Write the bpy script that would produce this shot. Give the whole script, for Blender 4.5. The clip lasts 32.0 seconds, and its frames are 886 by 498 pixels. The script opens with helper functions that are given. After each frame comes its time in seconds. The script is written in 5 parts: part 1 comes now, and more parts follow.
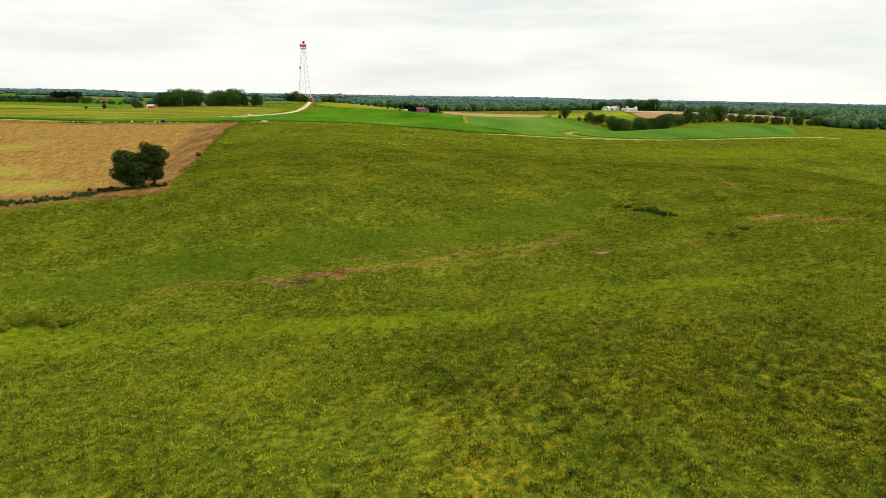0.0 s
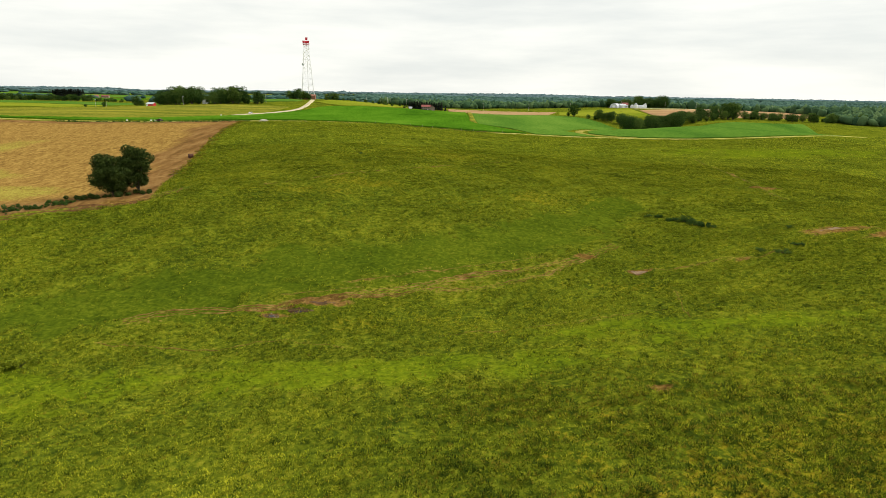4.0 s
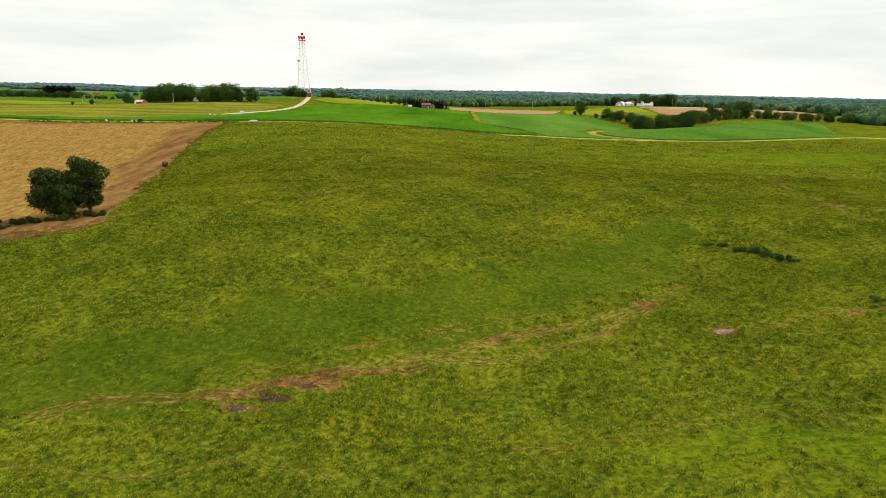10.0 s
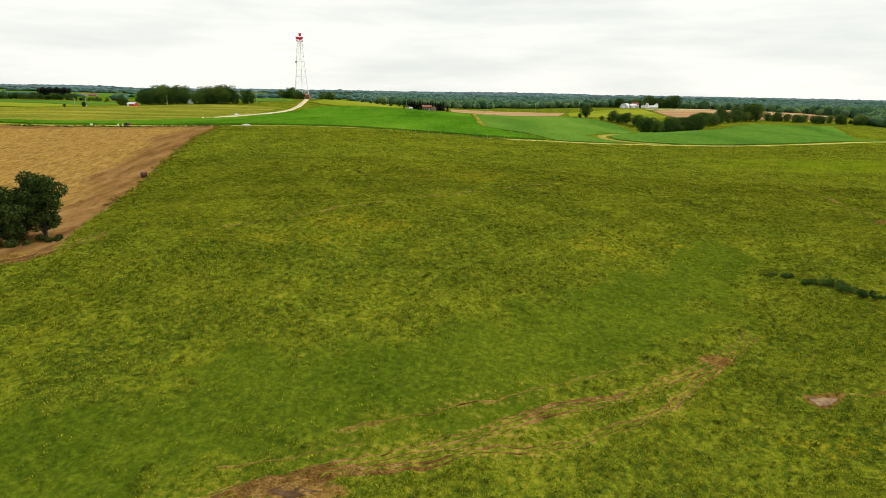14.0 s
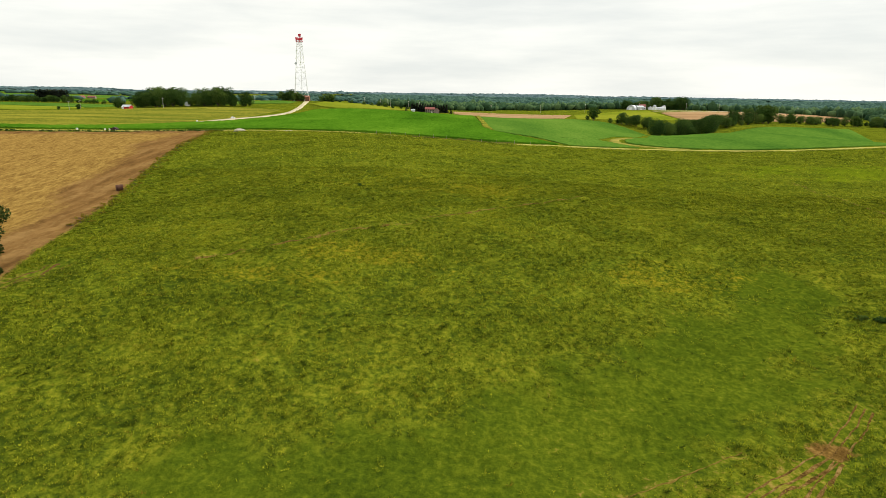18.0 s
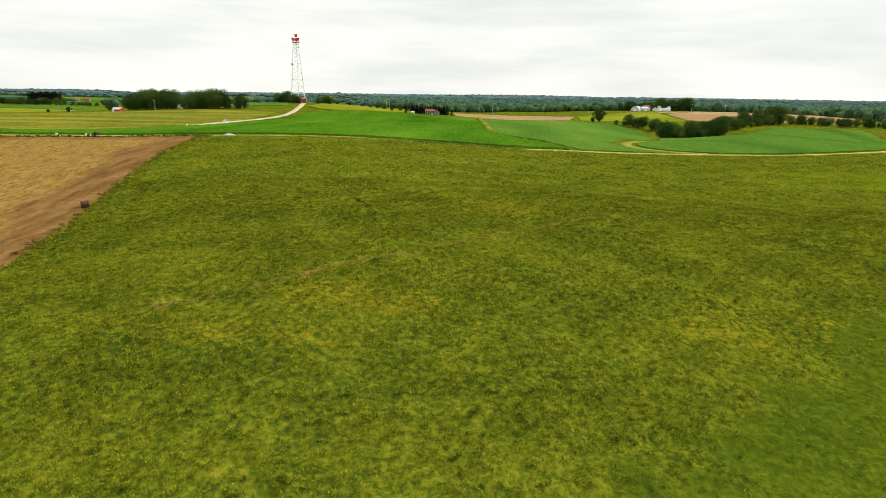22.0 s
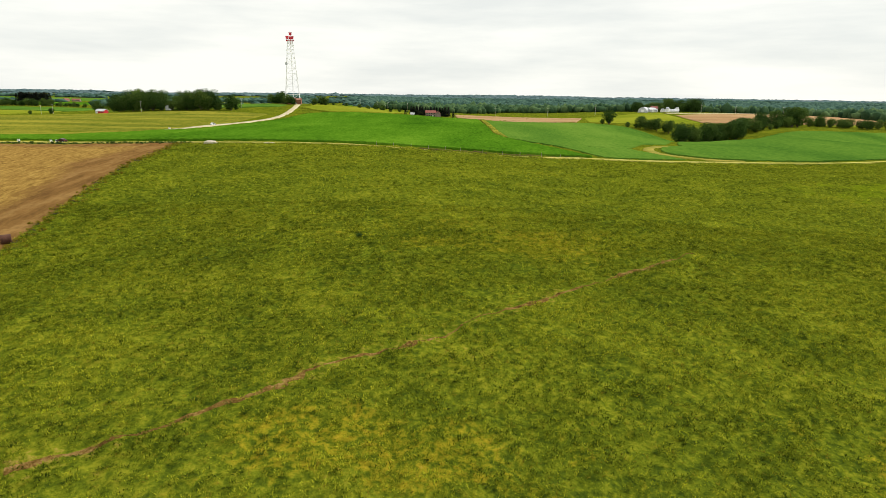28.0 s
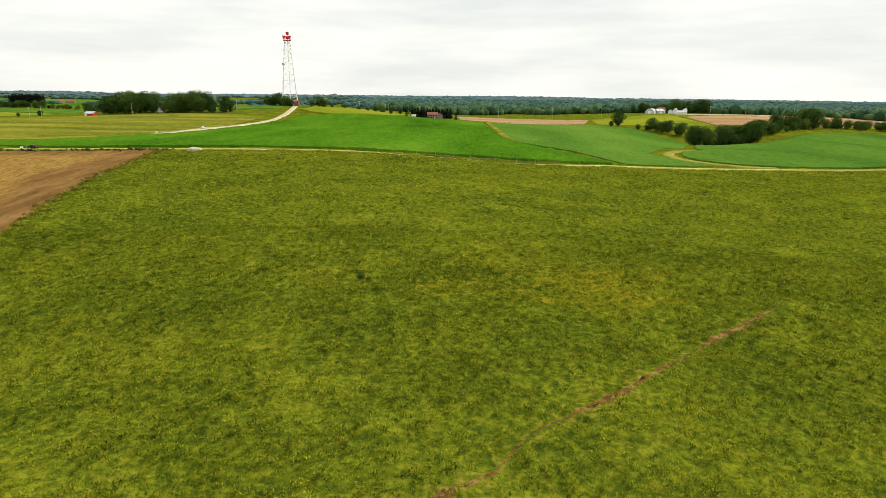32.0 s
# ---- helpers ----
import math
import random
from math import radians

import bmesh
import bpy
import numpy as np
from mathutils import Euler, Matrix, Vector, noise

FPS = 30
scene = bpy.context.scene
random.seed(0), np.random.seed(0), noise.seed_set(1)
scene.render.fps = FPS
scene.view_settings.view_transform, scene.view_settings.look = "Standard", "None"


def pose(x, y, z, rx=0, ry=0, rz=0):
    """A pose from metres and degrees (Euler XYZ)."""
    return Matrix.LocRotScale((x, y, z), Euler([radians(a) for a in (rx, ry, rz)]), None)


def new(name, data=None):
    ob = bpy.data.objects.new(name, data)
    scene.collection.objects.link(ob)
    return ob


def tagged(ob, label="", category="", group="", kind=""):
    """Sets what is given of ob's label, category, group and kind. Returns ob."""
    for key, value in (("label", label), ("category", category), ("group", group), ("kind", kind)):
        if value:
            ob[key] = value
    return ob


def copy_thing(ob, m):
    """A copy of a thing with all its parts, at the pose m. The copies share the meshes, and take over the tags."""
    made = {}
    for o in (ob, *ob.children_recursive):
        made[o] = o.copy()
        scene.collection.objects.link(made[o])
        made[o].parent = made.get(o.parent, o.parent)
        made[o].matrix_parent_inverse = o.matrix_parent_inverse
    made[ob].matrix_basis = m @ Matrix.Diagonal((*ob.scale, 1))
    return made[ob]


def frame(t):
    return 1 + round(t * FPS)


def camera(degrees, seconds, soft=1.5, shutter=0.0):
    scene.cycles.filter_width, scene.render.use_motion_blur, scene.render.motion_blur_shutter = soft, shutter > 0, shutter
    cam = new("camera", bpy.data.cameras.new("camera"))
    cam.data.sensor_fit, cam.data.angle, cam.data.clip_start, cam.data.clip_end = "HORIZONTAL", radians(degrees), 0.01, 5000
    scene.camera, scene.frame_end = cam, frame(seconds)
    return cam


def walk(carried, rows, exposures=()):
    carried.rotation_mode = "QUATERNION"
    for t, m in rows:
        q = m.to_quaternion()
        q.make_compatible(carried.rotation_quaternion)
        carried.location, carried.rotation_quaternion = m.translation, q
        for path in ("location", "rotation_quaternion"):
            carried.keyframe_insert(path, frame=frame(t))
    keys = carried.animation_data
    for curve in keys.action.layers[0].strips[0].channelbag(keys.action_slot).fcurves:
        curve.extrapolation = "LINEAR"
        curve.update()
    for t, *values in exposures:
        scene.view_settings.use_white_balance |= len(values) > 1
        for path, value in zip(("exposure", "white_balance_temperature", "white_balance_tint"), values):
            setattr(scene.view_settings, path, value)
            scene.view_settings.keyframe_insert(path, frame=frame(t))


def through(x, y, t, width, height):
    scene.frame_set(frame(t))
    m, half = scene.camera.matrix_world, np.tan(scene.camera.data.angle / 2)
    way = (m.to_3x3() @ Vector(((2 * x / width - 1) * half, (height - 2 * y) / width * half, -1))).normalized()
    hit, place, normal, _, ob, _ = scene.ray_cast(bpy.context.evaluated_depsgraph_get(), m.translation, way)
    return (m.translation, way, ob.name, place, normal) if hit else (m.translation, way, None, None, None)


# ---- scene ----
cam = camera(73.0, 32.0, soft=0.7)
# seconds, eye in metres, yaw, pitch and roll in degrees
ROWS = [
    (0.0, 0.00, -0.00, 40.00, 0.998, -14.585, -0.991),
    (1.0, -0.54, 3.80, 39.97, 1.126, -14.626, -0.971),
    (2.0, -1.08, 7.70, 39.96, 1.239, -14.682, -0.949),
    (3.0, -1.61, 11.80, 40.01, 1.323, -14.761, -0.926),
    (4.0, -2.18, 16.12, 40.06, 1.374, -14.850, -0.913),
    (5.0, -2.82, 20.65, 40.09, 1.389, -14.931, -0.921),
    (6.0, -3.53, 25.31, 40.12, 1.371, -14.998, -0.939),
    (7.0, -4.30, 30.01, 40.20, 1.326, -15.052, -0.956),
    (8.0, -5.10, 34.73, 40.35, 1.271, -15.091, -0.972),
    (9.0, -5.93, 39.47, 40.55, 1.221, -15.114, -0.989),
    (10.0, -6.79, 44.24, 40.72, 1.172, -15.119, -1.003),
    (11.0, -7.68, 49.06, 40.81, 1.121, -15.102, -1.007),
    (12.0, -8.53, 53.92, 40.85, 1.081, -15.068, -1.002),
    (13.0, -9.29, 58.81, 40.88, 1.064, -15.025, -0.991),
    (14.0, -10.02, 63.69, 40.92, 1.067, -14.985, -0.973),
    (15.0, -10.75, 68.54, 41.00, 1.083, -14.954, -0.948),
    (16.0, -11.47, 73.39, 41.08, 1.110, -14.926, -0.925),
    (17.0, -12.15, 78.27, 41.13, 1.143, -14.892, -0.910),
    (18.0, -12.84, 83.16, 41.18, 1.172, -14.857, -0.896),
    (19.0, -13.57, 88.04, 41.22, 1.181, -14.824, -0.874),
    (20.0, -14.35, 92.96, 41.26, 1.156, -14.795, -0.839),
    (21.0, -15.19, 97.99, 41.29, 1.086, -14.769, -0.792),
    (22.0, -16.07, 103.06, 41.31, 0.985, -14.751, -0.751),
    (23.0, -16.96, 108.11, 41.34, 0.876, -14.748, -0.731),
    (24.0, -17.85, 113.16, 41.38, 0.783, -14.751, -0.728),
    (25.0, -18.70, 118.26, 41.43, 0.728, -14.751, -0.733),
    (26.0, -19.59, 123.56, 41.49, 0.704, -14.747, -0.739),
    (27.0, -20.59, 129.17, 41.55, 0.694, -14.740, -0.739),
    (28.0, -21.61, 134.91, 41.58, 0.679, -14.725, -0.731),
    (29.0, -22.55, 140.62, 41.58, 0.645, -14.698, -0.714),
    (30.0, -23.45, 146.32, 41.58, 0.609, -14.669, -0.693),
    (31.0, -24.37, 152.09, 41.62, 0.593, -14.648, -0.674),
    (32.0, -25.31, 157.89, 41.68, 0.589, -14.632, -0.656),
]
walk(cam, [(t, pose(x, y, z, 90 + pitch, roll, yaw)) for t, x, y, z, yaw, pitch, roll in ROWS])

# ---- light ----
SUN_HEIGHT, SUN_BEARING = 42.0, 60.0
world = bpy.data.worlds.new("overcast_sky")
world.use_nodes = True
scene.world = world


def link(tree, a, b):
    tree.links.new(a, b)


def build_sky():
    tree = world.node_tree
    tree.nodes.clear()
    out = tree.nodes.new("ShaderNodeOutputWorld")
    back = tree.nodes.new("ShaderNodeBackground")
    back.inputs["Strength"].default_value = 0.1
    sky = tree.nodes.new("ShaderNodeTexSky")
    sky.sky_type, sky.sun_disc = "NISHITA", False
    sky.sun_elevation, sky.sun_rotation = radians(SUN_HEIGHT), radians(SUN_BEARING)
    place = tree.nodes.new("ShaderNodeTexCoord")
    stretch = tree.nodes.new("ShaderNodeMapping")
    stretch.inputs["Scale"].default_value = (1.6, 1.6, 11.0)
    cloud = tree.nodes.new("ShaderNodeTexNoise")
    cloud.inputs["Scale"].default_value, cloud.inputs["Detail"].default_value = 1.7, 6.0
    cloud.inputs["Roughness"].default_value = 0.55
    ramp = tree.nodes.new("ShaderNodeValToRGB")
    ramp.color_ramp.elements[0].position, ramp.color_ramp.elements[0].color = 0.36, (0.80, 0.825, 0.815, 1)
    ramp.color_ramp.elements[1].position, ramp.color_ramp.elements[1].color = 0.60, (0.985, 0.985, 0.945, 1)
    gain = tree.nodes.new("ShaderNodeVectorMath")
    gain.operation = "MULTIPLY"
    gain.inputs[1].default_value = (10.8, 10.8, 10.5)
    mix = tree.nodes.new("ShaderNodeMixRGB")
    mix.inputs["Fac"].default_value = 0.95
    link(tree, place.outputs["Generated"], stretch.inputs["Vector"])
    link(tree, stretch.outputs["Vector"], cloud.inputs["Vector"])
    link(tree, cloud.outputs["Fac"], ramp.inputs["Fac"])
    link(tree, ramp.outputs["Color"], gain.inputs[0])
    link(tree, sky.outputs["Color"], mix.inputs[1])
    link(tree, gain.outputs["Vector"], mix.inputs[2])
    link(tree, mix.outputs["Color"], back.inputs["Color"])
    link(tree, back.outputs["Background"], out.inputs["Surface"])


build_sky()
sun = new("sun", bpy.data.lights.new("sun", "SUN"))
sun.data.energy, sun.data.angle, sun.data.color = 3.1, radians(8), (1.0, 0.96, 0.88)
sun.matrix_world = pose(0, 0, 300, 90 - SUN_HEIGHT, 0, 180 - SUN_BEARING)
scene.view_settings.exposure = 0.0


# ---- materials ----
def material(name, colours, scale=1.0, fine=8.0, rough=0.9, bump=0.3, depth=0.1, metal=0.0, mask=None, island=0.0, coords="pos", stretch=(1, 1, 1), spec=0.3, spread=None, share=0.45, each_object=0.0, through=0.0):
    """colours: three tones, dark to light, laid by noise of two sizes (scale and fine: features per metre).
    mask: list of (attribute, tones, breakup) laid on top. island: how much each loose piece differs.
    through: share of light that shines through thin leaves."""
    m = bpy.data.materials.new(name)
    m.use_nodes = True
    t = m.node_tree
    n = t.nodes
    shader = n["Principled BSDF"]
    shader.inputs["Roughness"].default_value, shader.inputs["Metallic"].default_value = rough, metal
    shader.inputs["Specular IOR Level"].default_value = spec
    if coords == "pos":
        vec = n.new("ShaderNodeNewGeometry").outputs["Position"]
    else:
        vec = n.new("ShaderNodeTexCoord").outputs["Object"]
    mp = n.new("ShaderNodeMapping")
    mp.inputs["Scale"].default_value = stretch
    link(t, vec, mp.inputs["Vector"])
    vec = mp.outputs["Vector"]

    def noise_node(s, detail=4.0, rough_=0.6):
        q = n.new("ShaderNodeTexNoise")
        q.inputs["Scale"].default_value, q.inputs["Detail"].default_value, q.inputs["Roughness"].default_value = s, detail, rough_
        link(t, vec, q.inputs["Vector"])
        return q.outputs["Fac"]

    def math_node(op, a, b):
        q = n.new("ShaderNodeMath")
        q.operation = op
        for i, v in enumerate((a, b)):
            if isinstance(v, (int, float)):
                q.inputs[i].default_value = v
            else:
                link(t, v, q.inputs[i])
        return q.outputs[0]

    big, small = noise_node(scale, 3.0), noise_node(fine, 4.0, 0.7)
    both = math_node("ADD", math_node("MULTIPLY", big, 1 - share), math_node("MULTIPLY", small, share))
    if island:
        each = n.new("ShaderNodeNewGeometry").outputs["Random Per Island"]
        both = math_node("ADD", math_node("MULTIPLY", both, 1 - island), math_node("MULTIPLY", each, island))

    if each_object:
        who = n.new("ShaderNodeObjectInfo").outputs["Random"]
        both = math_node("ADD", both, math_node("MULTIPLY", math_node("SUBTRACT", who, 0.5), each_object))

    def own_noise(s, squeeze, turn):
        q = n.new("ShaderNodeMapping")
        q.inputs["Scale"].default_value, q.inputs["Rotation"].default_value = squeeze, (0, 0, radians(turn))
        link(t, vec, q.inputs["Vector"])
        a = n.new("ShaderNodeTexNoise")
        a.inputs["Scale"].default_value, a.inputs["Detail"].default_value, a.inputs["Roughness"].default_value = s, 6.0, 0.65
        link(t, q.outputs["Vector"], a.inputs["Vector"])
        return a.outputs["Fac"]

    def tones(cols, lo=0.36, hi=0.64, fac=None):
        r = n.new("ShaderNodeValToRGB")
        e = r.color_ramp.elements
        e[0].position, e[0].color = lo, (*cols[0], 1)
        e[1].position, e[1].color = hi, (*cols[-1], 1)
        for i, c in enumerate(cols[1:-1]):
            k = e.new(lo + (hi - lo) * (i + 1) / (len(cols) - 1))
            k.color = (*c, 1)
        link(t, fac or both, r.inputs["Fac"])
        return r.outputs["Color"]

    spread = spread or (0.14 if not island else 0.14 + 0.36 * island)
    colour = tones(colours, 0.5 - spread, 0.5 + spread)
    for attr, cols, breakup, *own in mask or ():
        a = n.new("ShaderNodeAttribute")
        a.attribute_name = attr
        f = math_node("ADD", a.outputs["Fac"], math_node("MULTIPLY", math_node("SUBTRACT", both, 0.5), breakup))
        step = n.new("ShaderNodeMapRange")
        step.inputs["From Min"].default_value, step.inputs["From Max"].default_value = 0.3, 0.7
        link(t, f, step.inputs["Value"])
        mix = n.new("ShaderNodeMixRGB")
        link(t, step.outputs["Result"], mix.inputs["Fac"])
        link(t, colour, mix.inputs[1])
        link(t, tones(cols, fac=own_noise(*own[0]) if own else None), mix.inputs[2])
        colour = mix.outputs["Color"]
    link(t, colour, shader.inputs["Base Color"])
    if bump:
        b = n.new("ShaderNodeBump")
        b.inputs["Strength"].default_value, b.inputs["Distance"].default_value = bump, depth
        link(t, small, b.inputs["Height"])
        link(t, b.outputs["Normal"], shader.inputs["Normal"])
    if through:
        thin, blend = n.new("ShaderNodeBsdfTranslucent"), n.new("ShaderNodeMixShader")
        blend.inputs["Fac"].default_value = through
        link(t, colour, thin.inputs["Color"])
        link(t, shader.outputs["BSDF"], blend.inputs[1])
        link(t, thin.outputs["BSDF"], blend.inputs[2])
        link(t, blend.outputs["Shader"], n["Material Output"].inputs["Surface"])
    return m


M_GROUND = material("pasture_ground", [(0.040, 0.062, 0.006), (0.100, 0.126, 0.008), (0.204, 0.212, 0.014)], 0.085, 1.3, 1.0, 0.9, 0.25, spec=0.0, spread=0.115, share=0.72, mask=[
    ("fresh", [(0.058, 0.090, 0.005), (0.112, 0.152, 0.006), (0.182, 0.215, 0.009)], 1.2),
    ("lush", [(0.036, 0.060, 0.004), (0.070, 0.099, 0.006), (0.122, 0.148, 0.009)], 1.2),
    ("dry", [(0.15, 0.13, 0.008), (0.24, 0.195, 0.010), (0.31, 0.235, 0.014)], 2.2),
    ("stubble", [(0.175, 0.100, 0.026), (0.265, 0.158, 0.040), (0.36, 0.232, 0.062)], 0.5, (0.9, (1.0, 0.22, 1.0), -15)),
    ("regrowth", [(0.20, 0.17, 0.030), (0.28, 0.235, 0.040), (0.36, 0.30, 0.06)], 1.8),
    ("tilled", [(0.125, 0.066, 0.022), (0.195, 0.106, 0.034), (0.27, 0.158, 0.056)], 1.2, (0.25, (1.0, 0.15, 1.0), -15)),
    ("wear", [(0.080, 0.044, 0.011), (0.175, 0.098, 0.023), (0.33, 0.205, 0.060)], 2.2)])
M_EARTH = material("damp_brown_earth", [(0.072, 0.037, 0.014), (0.125, 0.064, 0.024), (0.20, 0.110, 0.045)], 0.4, 3.5, 1.0, 1.0, 0.15, spec=0.0)
M_SOIL = material("trodden_soil", [(0.072, 0.040, 0.011), (0.165, 0.092, 0.024), (0.32, 0.205, 0.070)], 0.6, 4.5, 1.0, 1.0, 0.15, spec=0.0, spread=0.11)
M_BLADE = material("grass_blade", [(0.085, 0.120, 0.008), (0.345, 0.385, 0.017), (0.60, 0.58, 0.034)], 0.06, 1.0, 0.9, 0, island=0.20, spec=0.02, spread=0.16, share=0.55, through=0.42)
M_TUSSOCK = material("grass_tussock", [(0.020, 0.034, 0.004), (0.112, 0.140, 0.008), (0.395, 0.390, 0.022)], 0.05, 0.85, 0.95, 0, island=0.14, spec=0.01, spread=0.115, share=0.68, through=0.15)
M_PATH = material("trodden_dry_path", [(0.070, 0.054, 0.010), (0.160, 0.112, 0.021), (0.30, 0.205, 0.046)], 0.6, 4.5, 1.0, 1.0, 0.15, spec=0.0)
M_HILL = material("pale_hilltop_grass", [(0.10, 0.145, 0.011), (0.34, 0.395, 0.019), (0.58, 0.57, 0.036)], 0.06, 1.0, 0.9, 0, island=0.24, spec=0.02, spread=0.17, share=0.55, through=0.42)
M_TUFT = material("dry_grass_tuft", [(0.12, 0.095, 0.010), (0.22, 0.175, 0.016), (0.34, 0.27, 0.03)], 0.06, 0.8, 0.9, 0, island=0.22, spec=0.02, through=0.42)
M_WEED = material("weed_leaf", [(0.026, 0.050, 0.006), (0.050, 0.080, 0.007), (0.088, 0.118, 0.010)], 0.05, 0.8, 0.85, 0, island=0.4, spec=0.03, through=0.42)
M_SCRUB = material("willow_leaf", [(0.075, 0.110, 0.008), (0.165, 0.205, 0.013), (0.27, 0.295, 0.020)], 0.2, 1.2, 0.85, 0, island=0.4, spec=0.02)
M_CORN = material("corn_canopy", [(0.026, 0.085, 0.005), (0.062, 0.155, 0.008), (0.105, 0.215, 0.014)], 0.022, 0.6, 0.85, 0.9, 0.7, stretch=(1, 0.3, 1), spec=0.0, spread=0.14, share=0.5)
M_BEAN = material("bean_canopy", [(0.044, 0.115, 0.014), (0.084, 0.172, 0.020), (0.130, 0.222, 0.030)], 0.016, 0.6, 0.85, 0.8, 0.5, stretch=(1, 0.3, 1), spec=0.0, spread=0.14, share=0.45)
M_HAY = material("hay_meadow", [(0.085, 0.110, 0.014), (0.180, 0.185, 0.020), (0.30, 0.265, 0.034)], 0.03, 0.7, 0.95, 0.9, 0.6, stretch=(0.3, 1.6, 1), spec=0.0, spread=0.09, share=0.55)
M_FALLOW = material("fallow_soil", [(0.26, 0.155, 0.075), (0.36, 0.225, 0.11), (0.43, 0.285, 0.15)], 0.02, 0.3, 0.95, 0.4, 0.3, stretch=(0.4, 1.5, 1), spec=0.0)
M_DRYGRASS = material("dry_waterway_grass", [(0.15, 0.17, 0.02), (0.25, 0.23, 0.035), (0.36, 0.29, 0.06)], 0.08, 0.6, 0.95, 0.5, 0.3, spec=0.02)
M_LIME = material("bright_meadow", [(0.13, 0.17, 0.012), (0.19, 0.22, 0.016), (0.25, 0.26, 0.025)], 0.015, 0.3, 0.95, 0.5, 0.3, spec=0.0)
M_GRAVEL = material("pale_gravel", [(0.36, 0.30, 0.16), (0.48, 0.41, 0.24), (0.58, 0.51, 0.33)], 0.15, 3.0, 0.95, 0.5, 0.05)
M_LANE = material("sandy_lane", [(0.38, 0.34, 0.06), (0.50, 0.45, 0.10), (0.60, 0.54, 0.17)], 0.1, 2.0, 0.95, 0.5, 0.05, spec=0.05)
M_LIMESTONE = material("limestone_pile", [(0.38, 0.33, 0.22), (0.48, 0.43, 0.31), (0.58, 0.53, 0.40)], 0.5, 5.0, 0.95, 0.8, 0.1)
M_LEAF = material("oak_leaf", [(0.016, 0.028, 0.006), (0.036, 0.056, 0.011), (0.078, 0.104, 0.022)], 0.3, 2.0, 0.75, 0, island=0.55, spec=0.03)
M_LEAF2 = material("hardwood_leaf", [(0.024, 0.056, 0.012), (0.060, 0.112, 0.022), (0.125, 0.185, 0.034)], 0.08, 0.5, 0.8, 0, island=0.28, spec=0.03, each_object=0.35, through=0.25)
M_SPRUCE = material("spruce_needle", [(0.012, 0.016, 0.012), (0.022, 0.026, 0.018), (0.035, 0.042, 0.026)], 0.1, 0.8, 0.85, 0, island=0.45, spec=0.03)
# the blue in this canopy colour stands for haze over the distance
M_HAZEWOODS = material("woodland_canopy_haze", [(0.024, 0.060, 0.048), (0.052, 0.104, 0.080), (0.092, 0.160, 0.115)], 0.006, 0.2, 0.9, 0.8, 1.5, island=0.5, spec=0.02)
# paler, bluer tones: thicker haze painted into the farthest crowns
M_FARHAZEWOODS = material("distant_woods_haze", [(0.060, 0.105, 0.110), (0.098, 0.152, 0.158), (0.145, 0.205, 0.205)], 0.004, 0.05, 0.95, 0.5, 1.5, island=0.4, spec=0.0)
M_NEARWOODS = material("wood_edge_leaf", [(0.020, 0.050, 0.024), (0.050, 0.098, 0.042), (0.105, 0.165, 0.062)], 0.02, 0.5, 0.9, 0.9, 1.0, island=0.55, spec=0.02)
M_BARK = material("bark", [(0.045, 0.035, 0.026), (0.075, 0.060, 0.045), (0.11, 0.09, 0.07)], 1.5, 9.0, 0.9, 0.6, 0.05)
M_WHITE = material("white_painted_steel", [(0.80, 0.80, 0.78), (0.86, 0.86, 0.84), (0.90, 0.90, 0.88)], 0.3, 3.0, 0.5, 0.1, 0.02)
M_RED = material("red_painted_steel", [(0.36, 0.015, 0.025), (0.48, 0.022, 0.035), (0.56, 0.05, 0.06)], 0.3, 3.0, 0.5, 0.1, 0.02)
M_BARNRED = material("barn_red_boards", [(0.38, 0.020, 0.022), (0.50, 0.028, 0.030), (0.55, 0.05, 0.05)], 0.5, 4.0, 0.7, 0.2, 0.03, stretch=(4, 4, 0.3))
M_TIN = material("galvanised_roof", [(0.40, 0.42, 0.44), (0.52, 0.54, 0.56), (0.62, 0.63, 0.64)], 0.3, 3.0, 0.45, 0.15, 0.02, metal=0.2)
M_SHINGLE = material("red_brown_shingle", [(0.18, 0.055, 0.045), (0.26, 0.085, 0.07), (0.32, 0.12, 0.10)], 0.5, 4.0, 0.9, 0.4, 0.03)
M_SIDING = material("tan_siding", [(0.17, 0.13, 0.10), (0.24, 0.185, 0.15), (0.30, 0.24, 0.19)], 0.4, 4.0, 0.8, 0.2, 0.02)
M_BRICKISH = material("rust_brown_steel", [(0.20, 0.085, 0.05), (0.28, 0.12, 0.075), (0.36, 0.17, 0.11)], 0.4, 4.0, 0.8, 0.2, 0.02)
M_GLASS = material("dark_window_glass", [(0.02, 0.025, 0.03), (0.03, 0.035, 0.04), (0.05, 0.055, 0.06)], 0.5, 3.0, 0.1, 0, spec=0.6)
M_CARRED = material("dark_red_car_paint", [(0.030, 0.005, 0.007), (0.036, 0.006, 0.008), (0.045, 0.008, 0.010)], 1.0, 4.0, 0.35, 0, spec=0.3)
M_CARWHITE = material("white_car_paint", [(0.66, 0.66, 0.66), (0.72, 0.72, 0.72), (0.78, 0.78, 0.78)], 1.0, 4.0, 0.3, 0, spec=0.6)
M_TYRE = material("tyre_rubber", [(0.018, 0.018, 0.018), (0.025, 0.025, 0.025), (0.035, 0.035, 0.035)], 2.0, 12.0, 0.9, 0.2, 0.01)
M_POLE = material("weathered_pole", [(0.42, 0.39, 0.34), (0.52, 0.49, 0.43), (0.62, 0.58, 0.52)], 0.6, 6.0, 0.9, 0.2, 0.02)
